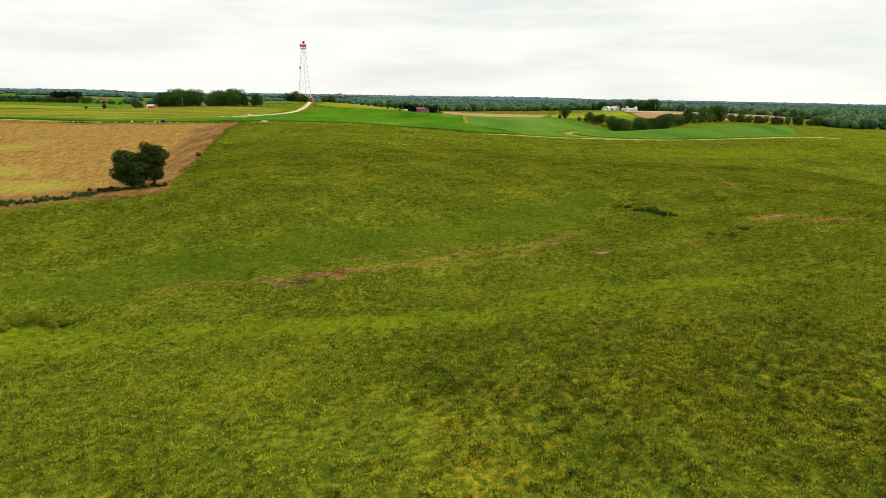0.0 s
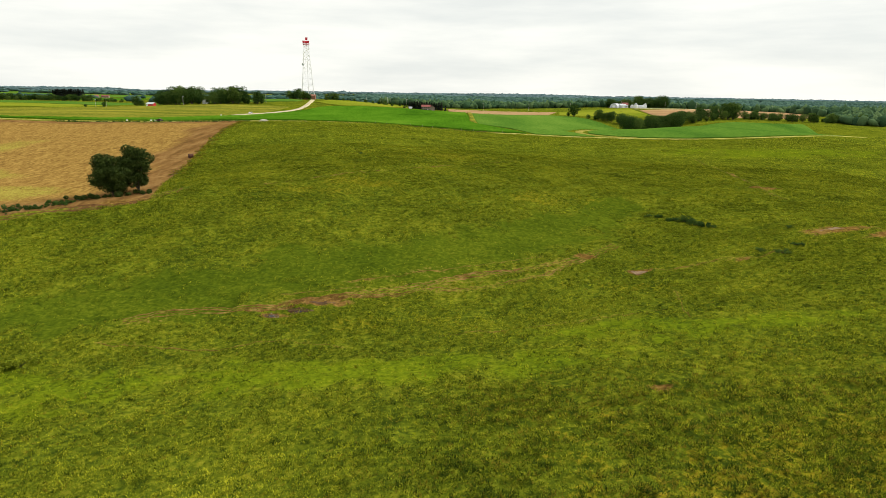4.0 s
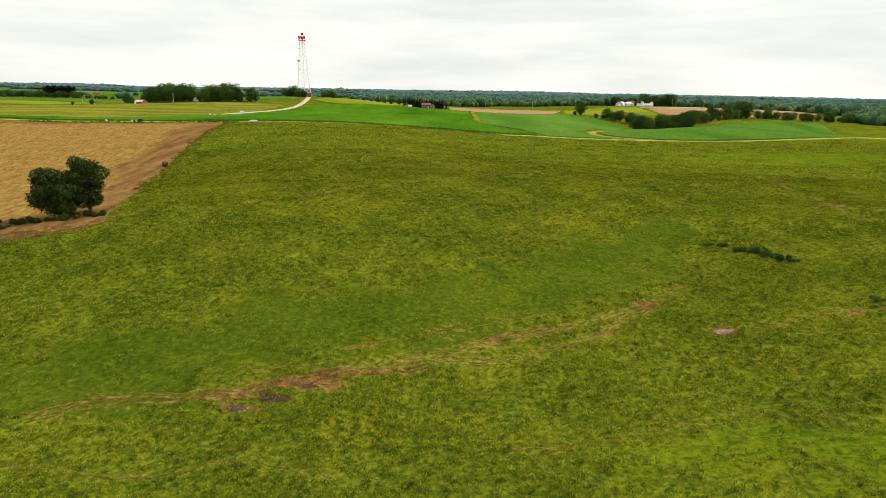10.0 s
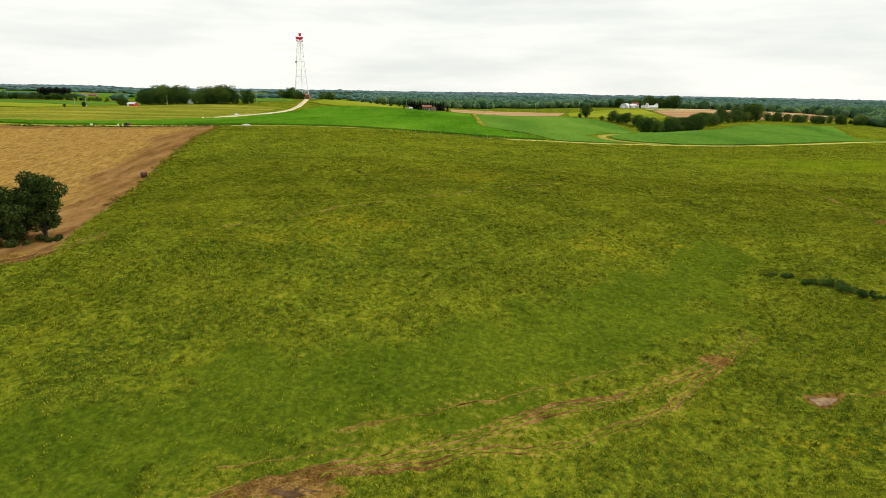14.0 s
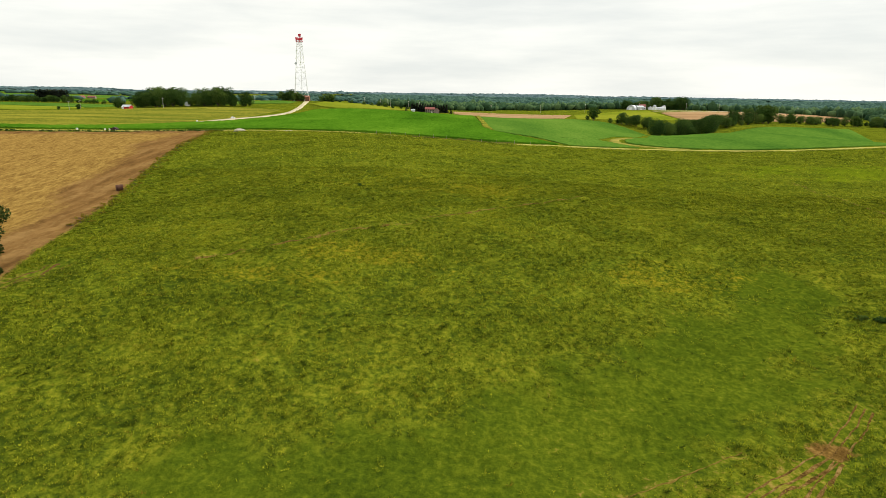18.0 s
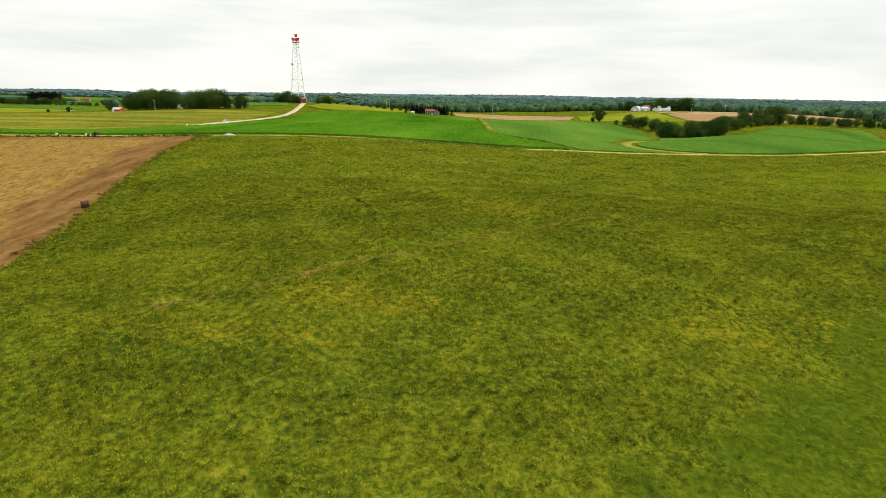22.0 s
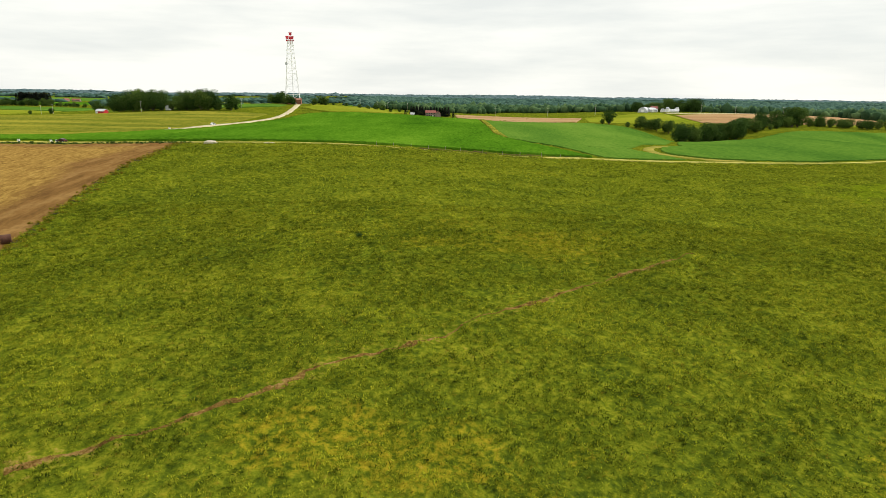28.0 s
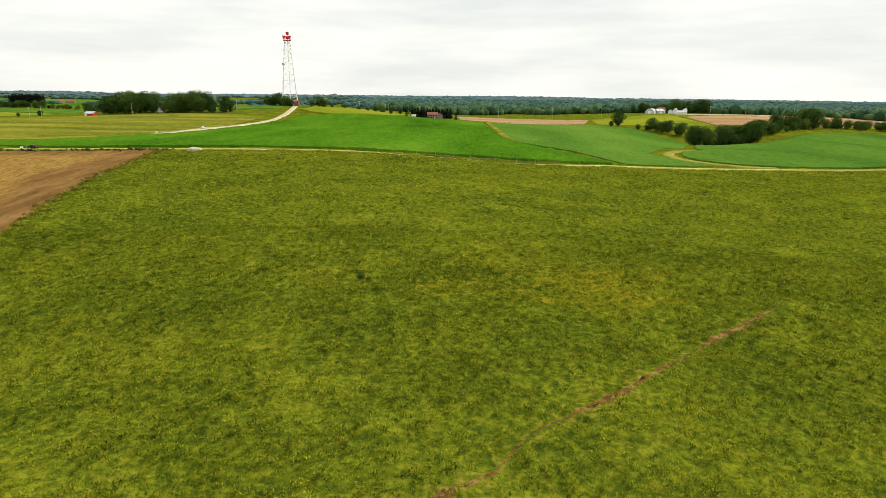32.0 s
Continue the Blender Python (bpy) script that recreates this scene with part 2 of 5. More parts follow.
M_POST = material("grey_fence_post", [(0.20, 0.17, 0.13), (0.28, 0.24, 0.19), (0.38, 0.33, 0.27)], 2.0, 12.0, 0.9, 0.3, 0.02)
M_RUST = material("dark_rusted_bale", [(0.050, 0.022, 0.014), (0.085, 0.036, 0.022), (0.12, 0.055, 0.035)], 1.0, 8.0, 0.9, 0.6, 0.05)
M_WET = material("wet_mud", [(0.050, 0.028, 0.012), (0.085, 0.046, 0.020), (0.15, 0.085, 0.04)], 0.7, 4.0, 0.85, 0.5, 0.06, spec=0.15)
M_PALEMUD = material("dried_pale_mud", [(0.14, 0.088, 0.046), (0.24, 0.160, 0.092), (0.36, 0.26, 0.165)], 0.9, 5.0, 0.95, 0.6, 0.05, spec=0.05)
# trampled mud; the dark tone also serves as shadow on the corn bank
M_MUD_AND_SHADE = material("dark_mud_and_bank_shade", [(0.035, 0.024, 0.014), (0.065, 0.042, 0.024), (0.11, 0.072, 0.042)], 0.5, 4.0, 1.0, 0.6, 0.1, spec=0.02)
M_WATER = material("pool_of_muddy_water", [(0.030, 0.026, 0.022), (0.036, 0.031, 0.026), (0.045, 0.038, 0.032)], 0.7, 4.0, 0.06, 0.05, 0.02, spec=0.5)
M_STONE = material("field_stone", [(0.22, 0.20, 0.18), (0.34, 0.31, 0.28), (0.48, 0.45, 0.41)], 1.5, 8.0, 0.9, 0.5, 0.04)


# ---- the lie of the land ----
LIFT = 40.0
WIDE = [  # broad swells, 130 m apart, from y = 340 m northwards
    (1.19, 1.44, 0.28, 9.04, -1.75, 1.13, 1.93, -0.39),
    (1.34, 3.18, -0.10, 4.27, -3.64, 1.49, 2.12, -1.64),
    (0.94, 2.10, 1.31, 1.19, 0.23, 3.00, 2.05, -1.80),
    (0.62, 1.20, 1.64, -0.51, 0.63, 0.38, -0.03, -0.64),
    (-0.93, 4.06, 7.00, 0.56, -0.01, 0.98, 1.38, 0.33),
    (-3.67, 3.10, 6.05, -0.69, -0.89, 4.77, 3.15, 4.03),
]
CLOSE = [  # the pasture's knolls and draws, 45 m apart, from y = 20 m northwards
    (-0.35, 1.46, 1.93, 1.66, 1.39, 1.50, 1.47),
    (-1.19, -1.56, -2.01, 3.69, 3.36, 2.42, 2.46),
    (-0.50, -3.05, -5.18, -5.61, -3.70, 3.16, 1.79),
    (-0.03, 0.98, 6.42, 2.94, -2.61, 2.09, -0.23),
    (-0.66, -1.86, -0.92, 0.85, -1.26, 0.00, 0.38),
    (-0.14, -1.48, 0.77, 1.55, 1.85, 1.88, -0.71),
    (0.23, 0.96, 1.69, -1.02, -2.67, -1.14, 0.00),
]
HOLLOWS = [(76, 138, 0.9, 13), (172, 640, -9.5, 38), (215, 668, -7.0, 38), (140, 560, -5.0, 35), (320, 570, -6.5, 60), (300, 480, -2.0, 40), (360, 600, -5.0, 65)]  # the wooded draw and the dips round the hump

LANE = [(-420, 452), (-330, 428), (-255, 407), (-206, 398), (-184, 391), (-114, 378), (-60, 380), (-17, 381), (8, 384), (40, 396), (70, 404), (102, 410), (129, 411), (165, 412), (214, 424), (246, 437), (300, 470)]
BROW = ((-135, -115, -95, -50, -10, 10, 30, 60), (0.0, 0.35, 0.6, 0.75, 0.9, 0.6, 0.1, 0.0))  # the grassy swell before the lane
CUT = ((-60, -38, -5, 14, 34), (0.0, 0.5, 0.9, 0.5, 0.0))  # where the lane is sunk below the corn


def land(x, y):
    """Height of the bare ground."""
    x, y = np.asarray(x, float), np.asarray(y, float)
    z = np.full(np.broadcast(x, y).shape, LIFT - 30.0)
    for j, row in enumerate(WIDE):
        fy = np.exp(-(y - 340 - 130 * j) ** 2 / (2 * 110.0 ** 2))
        for i, a in enumerate(row):
            z = z + a * fy * np.exp(-(x + 455 - 130 * i) ** 2 / (2 * 110.0 ** 2))
    for j, row in enumerate(CLOSE):
        fy = np.exp(-(y - 20 - 45 * j) ** 2 / (2 * 40.0 ** 2))
        for i, a in enumerate(row):
            z = z + a * fy * np.exp(-(x + 135 - 45 * i) ** 2 / (2 * 40.0 ** 2))
    for cx, cy, a, s in HOLLOWS:
        z = z + a * np.exp(-((x - cx) ** 2 + (y - cy) ** 2) / (2.0 * s * s))
    back = np.interp(x, [p[0] for p in LANE], [p[1] for p in LANE]) - y
    z = z + np.interp(x, BROW[0], BROW[1]) * np.exp(-((back - 17) / 10.0) ** 2) - np.interp(x, CUT[0], CUT[1]) * np.exp(-(back / 5.0) ** 2)
    r = np.hypot(x, y)
    far = np.clip((r - 1000) / 800, 0, 1)
    z = z + far * (3.0 * np.sin(x / 310.0 + 0.6) * np.sin(y / 270.0) - 4.0)
    rise = np.clip((r - 2600) / 2200, 0, 1)
    return z + rise * rise * (3 - 2 * rise) * (1.0 + 4.0 * np.sin(x / 700.0 + 1.0) + 3 * np.sin(x / 260.0))


def hash2(i, j, seed):
    h = np.sin(i * 127.1 + j * 311.7 + seed * 74.7) * 43758.5453
    return h - np.floor(h)


def lumps(x, y, size, seed=0):
    """Smooth random relief between 0 and 1 with features of that size."""
    u, v = np.asarray(x) / size, np.asarray(y) / size
    i, j = np.floor(u), np.floor(v)
    a, b = u - i, v - j
    a, b = a * a * (3 - 2 * a), b * b * (3 - 2 * b)
    return (hash2(i, j, seed) * (1 - a) + hash2(i + 1, j, seed) * a) * (1 - b) + (hash2(i, j + 1, seed) * (1 - a) + hash2(i + 1, j + 1, seed) * a) * b


def height(x, y):
    """The ground with its small hummocks."""
    return land(x, y) + 0.45 * (lumps(x, y, 7.0, 1) - 0.5) + 0.24 * (lumps(x, y, 2.6, 2) - 0.5) + 0.20 * (lumps(x, y, 1.25, 3) - 0.5) + 0.50 * (lumps(x, 1.6 * np.asarray(y), 1.5, 53) - 0.5)


def h1(x, y):
    return float(height(np.array(x), np.array(y)))


def to_line(x, y, line):
    """Distance of points from a polyline."""
    best = np.full(np.shape(x), 1e9)
    for (ax, ay), (bx, by) in zip(line[:-1], line[1:]):
        dx, dy = bx - ax, by - ay
        s = np.clip(((x - ax) * dx + (y - ay) * dy) / (dx * dx + dy * dy), 0, 1)
        best = np.minimum(best, np.hypot(x - ax - s * dx, y - ay - s * dy))
    return best


def inside(x, y, poly):
    x, y = np.asarray(x, float), np.asarray(y, float)
    res = np.zeros(np.shape(x), bool)
    for (ax, ay), (bx, by) in zip(poly, poly[1:] + poly[:1]):
        if ay != by:
            res ^= ((ay > y) != (by > y)) & (x < (bx - ax) * (y - ay) / (by - ay) + ax)
    return res


def spline(line, step):
    """Points about step apart on a smooth curve through a polyline."""
    p = [np.array(q, float) for q in line]
    p = [2 * p[0] - p[1]] + p + [2 * p[-1] - p[-2]]
    out = []
    for a, b, c, d in zip(p, p[1:], p[2:], p[3:]):
        k = max(1, int(np.linalg.norm(c - b) / step))
        for i in range(k):
            s = i / k
            out.append(0.5 * (2 * b + (c - a) * s + (2 * a - 5 * b + 4 * c - d) * s * s + (3 * b - a - 3 * c + d) * s ** 3))
    return out + [p[-2]]


# ---- building helpers ----
def mesh_np(name, verts, faces, mat, smooth=False):
    """A mesh from arrays of corners and of equal-sided faces."""
    verts, faces = np.asarray(verts, np.float32), np.asarray(faces, np.int32)
    me = bpy.data.meshes.new(name)
    k = faces.shape[1]
    me.vertices.add(len(verts))
    me.vertices.foreach_set("co", verts.ravel())
    me.loops.add(faces.size)
    me.loops.foreach_set("vertex_index", faces.ravel())
    me.polygons.add(len(faces))
    me.polygons.foreach_set("loop_start", np.arange(0, faces.size, k, dtype=np.int32))
    me.update(calc_edges=True)
    me.materials.append(mat)
    if smooth:
        me.polygons.foreach_set("use_smooth", np.ones(len(faces), bool))
    return me


def part(name, bm, mat, parent, label="", smooth=False):
    me = bpy.data.meshes.new(name)
    bm.to_mesh(me)
    bm.free()
    me.materials.append(mat)
    if smooth:
        for p in me.polygons:
            p.use_smooth = True
    ob = new(name, me)
    ob.parent = parent
    return tagged(ob, label) if label else ob


def box(bm, x0, y0, z0, x1, y1, z1, m=None):
    r = bmesh.ops.create_cube(bm, size=1)["verts"]
    for v in r:
        v.co = Vector(((x0 + x1) / 2 + v.co.x * (x1 - x0), (y0 + y1) / 2 + v.co.y * (y1 - y0), (z0 + z1) / 2 + v.co.z * (z1 - z0)))
        if m is not None:
            v.co = m @ v.co
    return r


def rod(bm, a, b, r0, r1=None, sides=6):
    """A tapered bar from a to b."""
    a, b = Vector(a), Vector(b)
    turn = (b - a).to_track_quat("Z", "Y").to_matrix().to_4x4()
    bmesh.ops.create_cone(bm, cap_ends=True, segments=sides, radius1=r0, radius2=r0 if r1 is None else r1, depth=(b - a).length,
                          matrix=Matrix.Translation((a + b) / 2) @ turn)


def prism(bm, outline, y0, y1):
    """An outline in x and z, drawn out from y0 to y1."""
    f = [bm.verts.new((x, y0, z)) for x, z in outline]
    g = [bm.verts.new((x, y1, z)) for x, z in outline]
    bm.faces.new(f)
    bm.faces.new(g[::-1])
    for i in range(len(outline)):
        j = (i + 1) % len(outline)
        bm.faces.new((f[j], f[i], g[i], g[j]))
    bmesh.ops.recalc_face_normals(bm, faces=bm.faces)


def thing(name, label, category, m, group="", kind=""):
    ob = new(name)
    ob.matrix_world = m
    return tagged(ob, label, category, group, kind)


# ---- plan of the land ----
DRIVE = [(-196, 462), (-186, 500), (-186, 548), (-180, 610), (-178, 690), (-190, 790), (-203, 868)]
STUBBLE = [(-77, 158), (-92, 205), (-101, 239), (-112, 292), (-122, 340), (-131, 378), (-184, 385), (-206, 392), (-255, 401), (-330, 422), (-420, 445), (-460, 300), (-330, 170), (-150, 138), (-112, 147), (-96, 156)]
TRACKS = [  # cattle tracks: line, half width, strands
    ([(-53.8, 102.4), (-48.5, 105.4), (-41.6, 107.4), (-32.5, 108.6), (-27.9, 110.2), (-23.1, 112.0), (-18.0, 114.3), (-12.9, 116.1), (-7.8, 118.1), (-2.3, 120.6), (4.4, 124.2), (10.9, 127.1), (15.7, 129.9), (22.8, 134.2), (27.6, 138.6), (32.7, 143.1)], 1.25, 3),
    ([(-31.2, 109.4), (-26.7, 111.1), (-22.2, 112.3), (-18.0, 112.9), (-11.7, 114.3), (-5.6, 116.3), (1.9, 117.3), (7.4, 120.9), (12.3, 123.2), (19.6, 129.4), (24.6, 134.2)], 0.75, 2),
    ([(-21.3, 118.9), (-15.6, 121.0), (-9.5, 123.1), (-3.1, 125.7), (3.9, 128.7), (10.9, 132.4), (15.9, 135.1)], 0.34, 1),
    ([(-32.0, 112.8), (-26.3, 114.2), (-18.6, 117.0)], 0.3, 1),
    ([(110.0, 302.5), (96.9, 241.7), (93.8, 214.8), (91.5, 198.8), (88.9, 181.6)], 0.7, 2),
    ([(36.0, 127.1), (42.3, 127.4), (47.5, 129.9), (51.5, 131.0), (56.5, 129.6), (62.0, 130.4)], 0.45, 1),
    ([(-52.4, 171.0), (-49.9, 172.3), (-46.4, 174.2), (-42.8, 176.7), (-39.7, 179.2), (-37.0, 181.2), (-33.5, 184.9), (-29.7, 187.9), (-23.4, 192.6), (-20.7, 196.1), (-15.8, 200.3), (-10.1, 205.1), (-4.0, 211.1), (3.4, 218.3), (11.9, 225.5), (19.6, 232.1)], 0.5, 1),
    ([(-135.0, 139.0), (-112.6, 143.5), (-98.8, 151.7), (-86.6, 157.7), (-76.2, 165.3), (-74.1, 172.1)], 2.6, 3),
    ([(-4.1, 95.3), (3.5, 96.0), (9.6, 97.8), (16.4, 99.4), (21.9, 100.9), (30.4, 103.5)], 0.22, 1),
    ([(35.5, 114.1), (33.8, 106.2), (32.4, 100.6), (31.9, 97.7)], 0.22, 1),
    ([(-53.7, 95.7), (-36.8, 93.0), (-27.4, 95.1), (-16.6, 91.8)], 0.2, 1),
]
MUD = [  # bare patches: centre, half sizes
    (33.0, 126.8, 1.9, 1.1), (-23.7, 110.3, 3.4, 1.0), (78.3, 140.6, 5.0, 2.2), (85.5, 133.0, 5.0, 2.0), (18.2, 69.2, 0.9, 0.6), (24.6, 135.8, 1.8, 0.8), (93.1, 201.7, 4, 1.2), (-31.1, 105.3, 1.8, 0.5), (53.6, 129.4, 1.0, 0.7), (-84.6, 158.7, 4, 2.0),
]
LUSH = [(-73.2, 105.5), (-49.2, 112.4), (-38.8, 119.0), (-25.8, 126.0), (-9.6, 129.8), (5.5, 139.2), (17.9, 148.8), (31.2, 162.5), (40.5, 174.8)]  # the close-cropped green swath above the tracks
FRESH = [((-19.7, 80.8), 40, 6), ((-62.0, 79.6), 24, 8), ((159.7, 329.7), 60, 25), ((30.1, 92.2), 22, 6)]
DRY = [((2.5, 33.7), 1.0, 5), ((3.9, 44.3), 1.0, 6), ((7.8, 54.5), 1.2, 5), ((11.6, 61.1), 1.5, 4), ((23.6, 51.2), 16, 12), ((-17.8, 99.8), 6, 2.5), ((-4.0, 102.5), 5, 2), ((30.2, 117.4), 7, 3), ((-24.8, 174.2), 16, 5), ((-41.6, 164.8), 12, 5), ((4.0, 39.5), 6, 7), ((29.8, 39.7), 10, 4), ((22.2, 178.4), 14, 7), ((-19.8, 102.9), 9, 2), ((-11.1, 233.4), 25, 10), ((120, 398), 30, 4)]

REGROWTH = [(-130, 172, 22, 12), (-165, 200, 30, 10), (-150, 168, 30, 9), (-190, 255, 12, 30), (-215, 240, 14, 26)]


def grown(start, stop, step, rate, limit):
    """Coordinates from start outwards with steps that grow."""
    out, s = [], step
    while (stop - start) * (stop - (out[-1] if out else start)) > 0 and len(out) < 400:
        start_ = out[-1] if out else start
        out.append(start_ + math.copysign(s, stop - start))
        s = min(s * rate, limit)
    return out


GRID = []


def build_ground():
    xs = grown(-115, -4900, 0.8, 1.06, 160)[::-1] + list(np.arange(-115, 118, 0.62)) + grown(117.5, 4900, 0.8, 1.06, 160)
    ys = grown(22, -900, 1.5, 1.12, 90)[::-1] + list(np.arange(22, 262, 0.62)) + grown(261.5, 4850, 0.7, 1.015, 60)
    xs, ys = np.array(xs), np.array(ys)
    X, Y = np.meshgrid(xs, ys)
    Z = height(X, Y)
    wear = np.zeros(X.shape)
    for line, half, _ in TRACKS:
        d = to_line(X, Y, spline(line, 3.0)) + 0.8 * (lumps(X, Y, 5.0, 9) - 0.5)
        wear = np.maximum(wear, 0.24 * np.clip(1.5 - 0.6 * d / (half + 0.3), 0, 1))
    for cx, cy, rx, ry in MUD:
        d = np.hypot((X - cx) / rx, (Y - cy) / ry) + 0.7 * (lumps(X, Y, 2.5, 4) - 0.5)
        wear = np.maximum(wear, np.clip(1.9 - d, 0, 1))
    soil = inside(X, Y, [tuple(p[:2]) for p in STUBBLE]).astype(float)
    edge = to_line(X, Y, STUBBLE + STUBBLE[:1])
    soil = np.where(soil > 0, 0.5 + np.clip(edge / 3, 0, 0.5), 0.5 - np.clip(edge / 3, 0, 0.5))
    tilled = np.where(inside(X, Y, STUBBLE), np.clip(1.35 - (edge + 9 * (lumps(X, Y, 22.0, 8) - 0.5) + 4 * (lumps(X, 0.3 * Y, 5.0, 18) - 0.5)) / 17, 0, 0.8), 0)
    lush, dry = np.zeros(X.shape), np.zeros(X.shape)
    ragged = 0.9 * (lumps(X, Y, 7.0, 21) - 0.5) + 0.8 * (lumps(X, Y, 2.2, 22) - 0.5)
    lush = np.clip(1.35 - to_line(X, Y, LUSH) / 9.0 + ragged, 0, 0.75)
    fresh, regrowth = np.zeros(X.shape), np.zeros(X.shape)
    for cx, cy, rx, ry in REGROWTH:
        regrowth = np.maximum(regrowth, soil * np.clip(1.3 - np.hypot((X - cx) / rx, (Y - cy) / ry) + 0.5 * (lumps(X, Y, 9.0, 17) - 0.5), 0, 0.6))
    for (cx, cy), rx, ry in FRESH:
        fresh = np.maximum(fresh, np.clip(1.15 - 0.9 * np.hypot((X - cx) / rx, (Y - cy) / ry) + ragged, 0, 0.65))
    for (cx, cy), rx, ry in DRY:
        dry = np.maximum(dry, np.clip(1.1 - np.hypot((X - cx) / rx, (Y - cy) / ry) + ragged, 0, 0.36))
    Z = Z - 0.25 * np.clip(wear - 0.3, 0, 1)
    ny, nx = X.shape
    k = np.arange(nx * ny).reshape(ny, nx)
    faces = np.stack([k[:-1, :-1], k[:-1, 1:], k[1:, 1:], k[1:, :-1]], -1).reshape(-1, 4)
    me = mesh_np("ground", np.stack([X, Y, Z], -1).reshape(-1, 3), faces, M_GROUND, True)
    for name, a in (("wear", wear), ("stubble", soil), ("tilled", tilled), ("regrowth", regrowth), ("lush", lush), ("fresh", fresh), ("dry", dry)):
        me.attributes.new(name, "FLOAT", "POINT").data.foreach_set("value", a.astype(np.float32).ravel())
    GRID.extend((xs, ys, Z))
    return tagged(new("ground", me), "rolling green cattle pasture with worn tracks and a tan stubble field", "ground", kind="structure")


ground = build_ground()


def gz(x, y):
    """Height of the finished ground sheet."""
    xs, ys, Z = GRID
    x, y = np.asarray(x, float), np.asarray(y, float)
    i, j = np.clip(np.searchsorted(xs, x) - 1, 0, len(xs) - 2), np.clip(np.searchsorted(ys, y) - 1, 0, len(ys) - 2)
    a, b = (x - xs[i]) / (xs[i + 1] - xs[i]), (y - ys[j]) / (ys[j + 1] - ys[j])
    return (Z[j, i] * (1 - a) + Z[j, i + 1] * a) * (1 - b) + (Z[j + 1, i] * (1 - a) + Z[j + 1, i + 1] * a) * b


def track(line, half, strands, seed, label, mat):
    """A bed of trodden earth in ragged, braided strands that thin out and break."""
    p0 = np.array(spline(line, 0.5))
    t = np.gradient(p0, axis=0)
    t /= np.linalg.norm(t, axis=1)[:, None]
    nrm = np.stack([-t[:, 1], t[:, 0]], 1)
    V, F, base = [], [], 0
    for s in range(strands):
        s0 = np.arange(len(p0)) * 0.5
        shift = half * (2.0 * (s + 0.5) / strands - 1) + 1.3 * half * (lumps(s0, s0 * 0 + s, 11.0, seed) - 0.5) + 0.25 * (lumps(s0, s0 * 0 + s, 2.0, seed + 1) - 0.5)
        wide = 0.62 * half / strands ** 0.9 * np.clip(2.6 * lumps(s0, s0 * 0 + 3 * s, 8.0, seed + 2) ** 2 - 0.1 + 0.7 * (lumps(s0, s0 * 0 + s, 1.2, seed + 3) - 0.5), 0.38, 1.5)
        k = [-1.0, -0.5, 0.0, 0.5, 1.0]
        rag = np.stack([0.6 * (lumps(s0, s0 * 0 + 7 * q + s, 0.9, seed + 5) - 0.5) for q in range(5)], 1)
        o = shift[:, None] + wide[:, None] * np.array(k)[None] + rag * wide[:, None] / max(half, 0.3)
        X, Y = p0[:, :1] + nrm[:, :1] * o, p0[:, 1:] + nrm[:, 1:] * o
        Z = gz(X, Y) + np.array([-0.02, 0.035, 0.03, 0.035, -0.02])[None]
        n = len(p0)
        g = np.arange(n * 5).reshape(n, 5) + base
        f = np.stack([g[:-1, :-1], g[:-1, 1:], g[1:, 1:], g[1:, :-1]], -1)
        F.append(f[(wide[:-1] > 0.05) & (wide[1:] > 0.05)].reshape(-1, 4))
        V.append(np.stack([X, Y, Z], -1).reshape(-1, 3))
        base += n * 5
    me = mesh_np("cattle_track", np.concatenate(V), np.concatenate(F), mat, True)
    return tagged(new("cattle_track", me), label, "track", kind="structure")


for i, (line, half, strands) in enumerate(TRACKS):
    track(line, half, strands, 200 + 10 * i, "tan bare earth trodden by cattle", M_EARTH if half > 2 else M_SOIL if half > 0.45 else M_PATH)
# bare earth, with the shadow under the corn's edge put into its dark colour
track([(-34, 386.5), (-18, 387.5), (-4, 388.5), (9, 391), (22, 396), (36, 402)], 1.7, 3, 390, "bare earth bank below the corn's edge, darkened for its shadow", M_MUD_AND_SHADE)


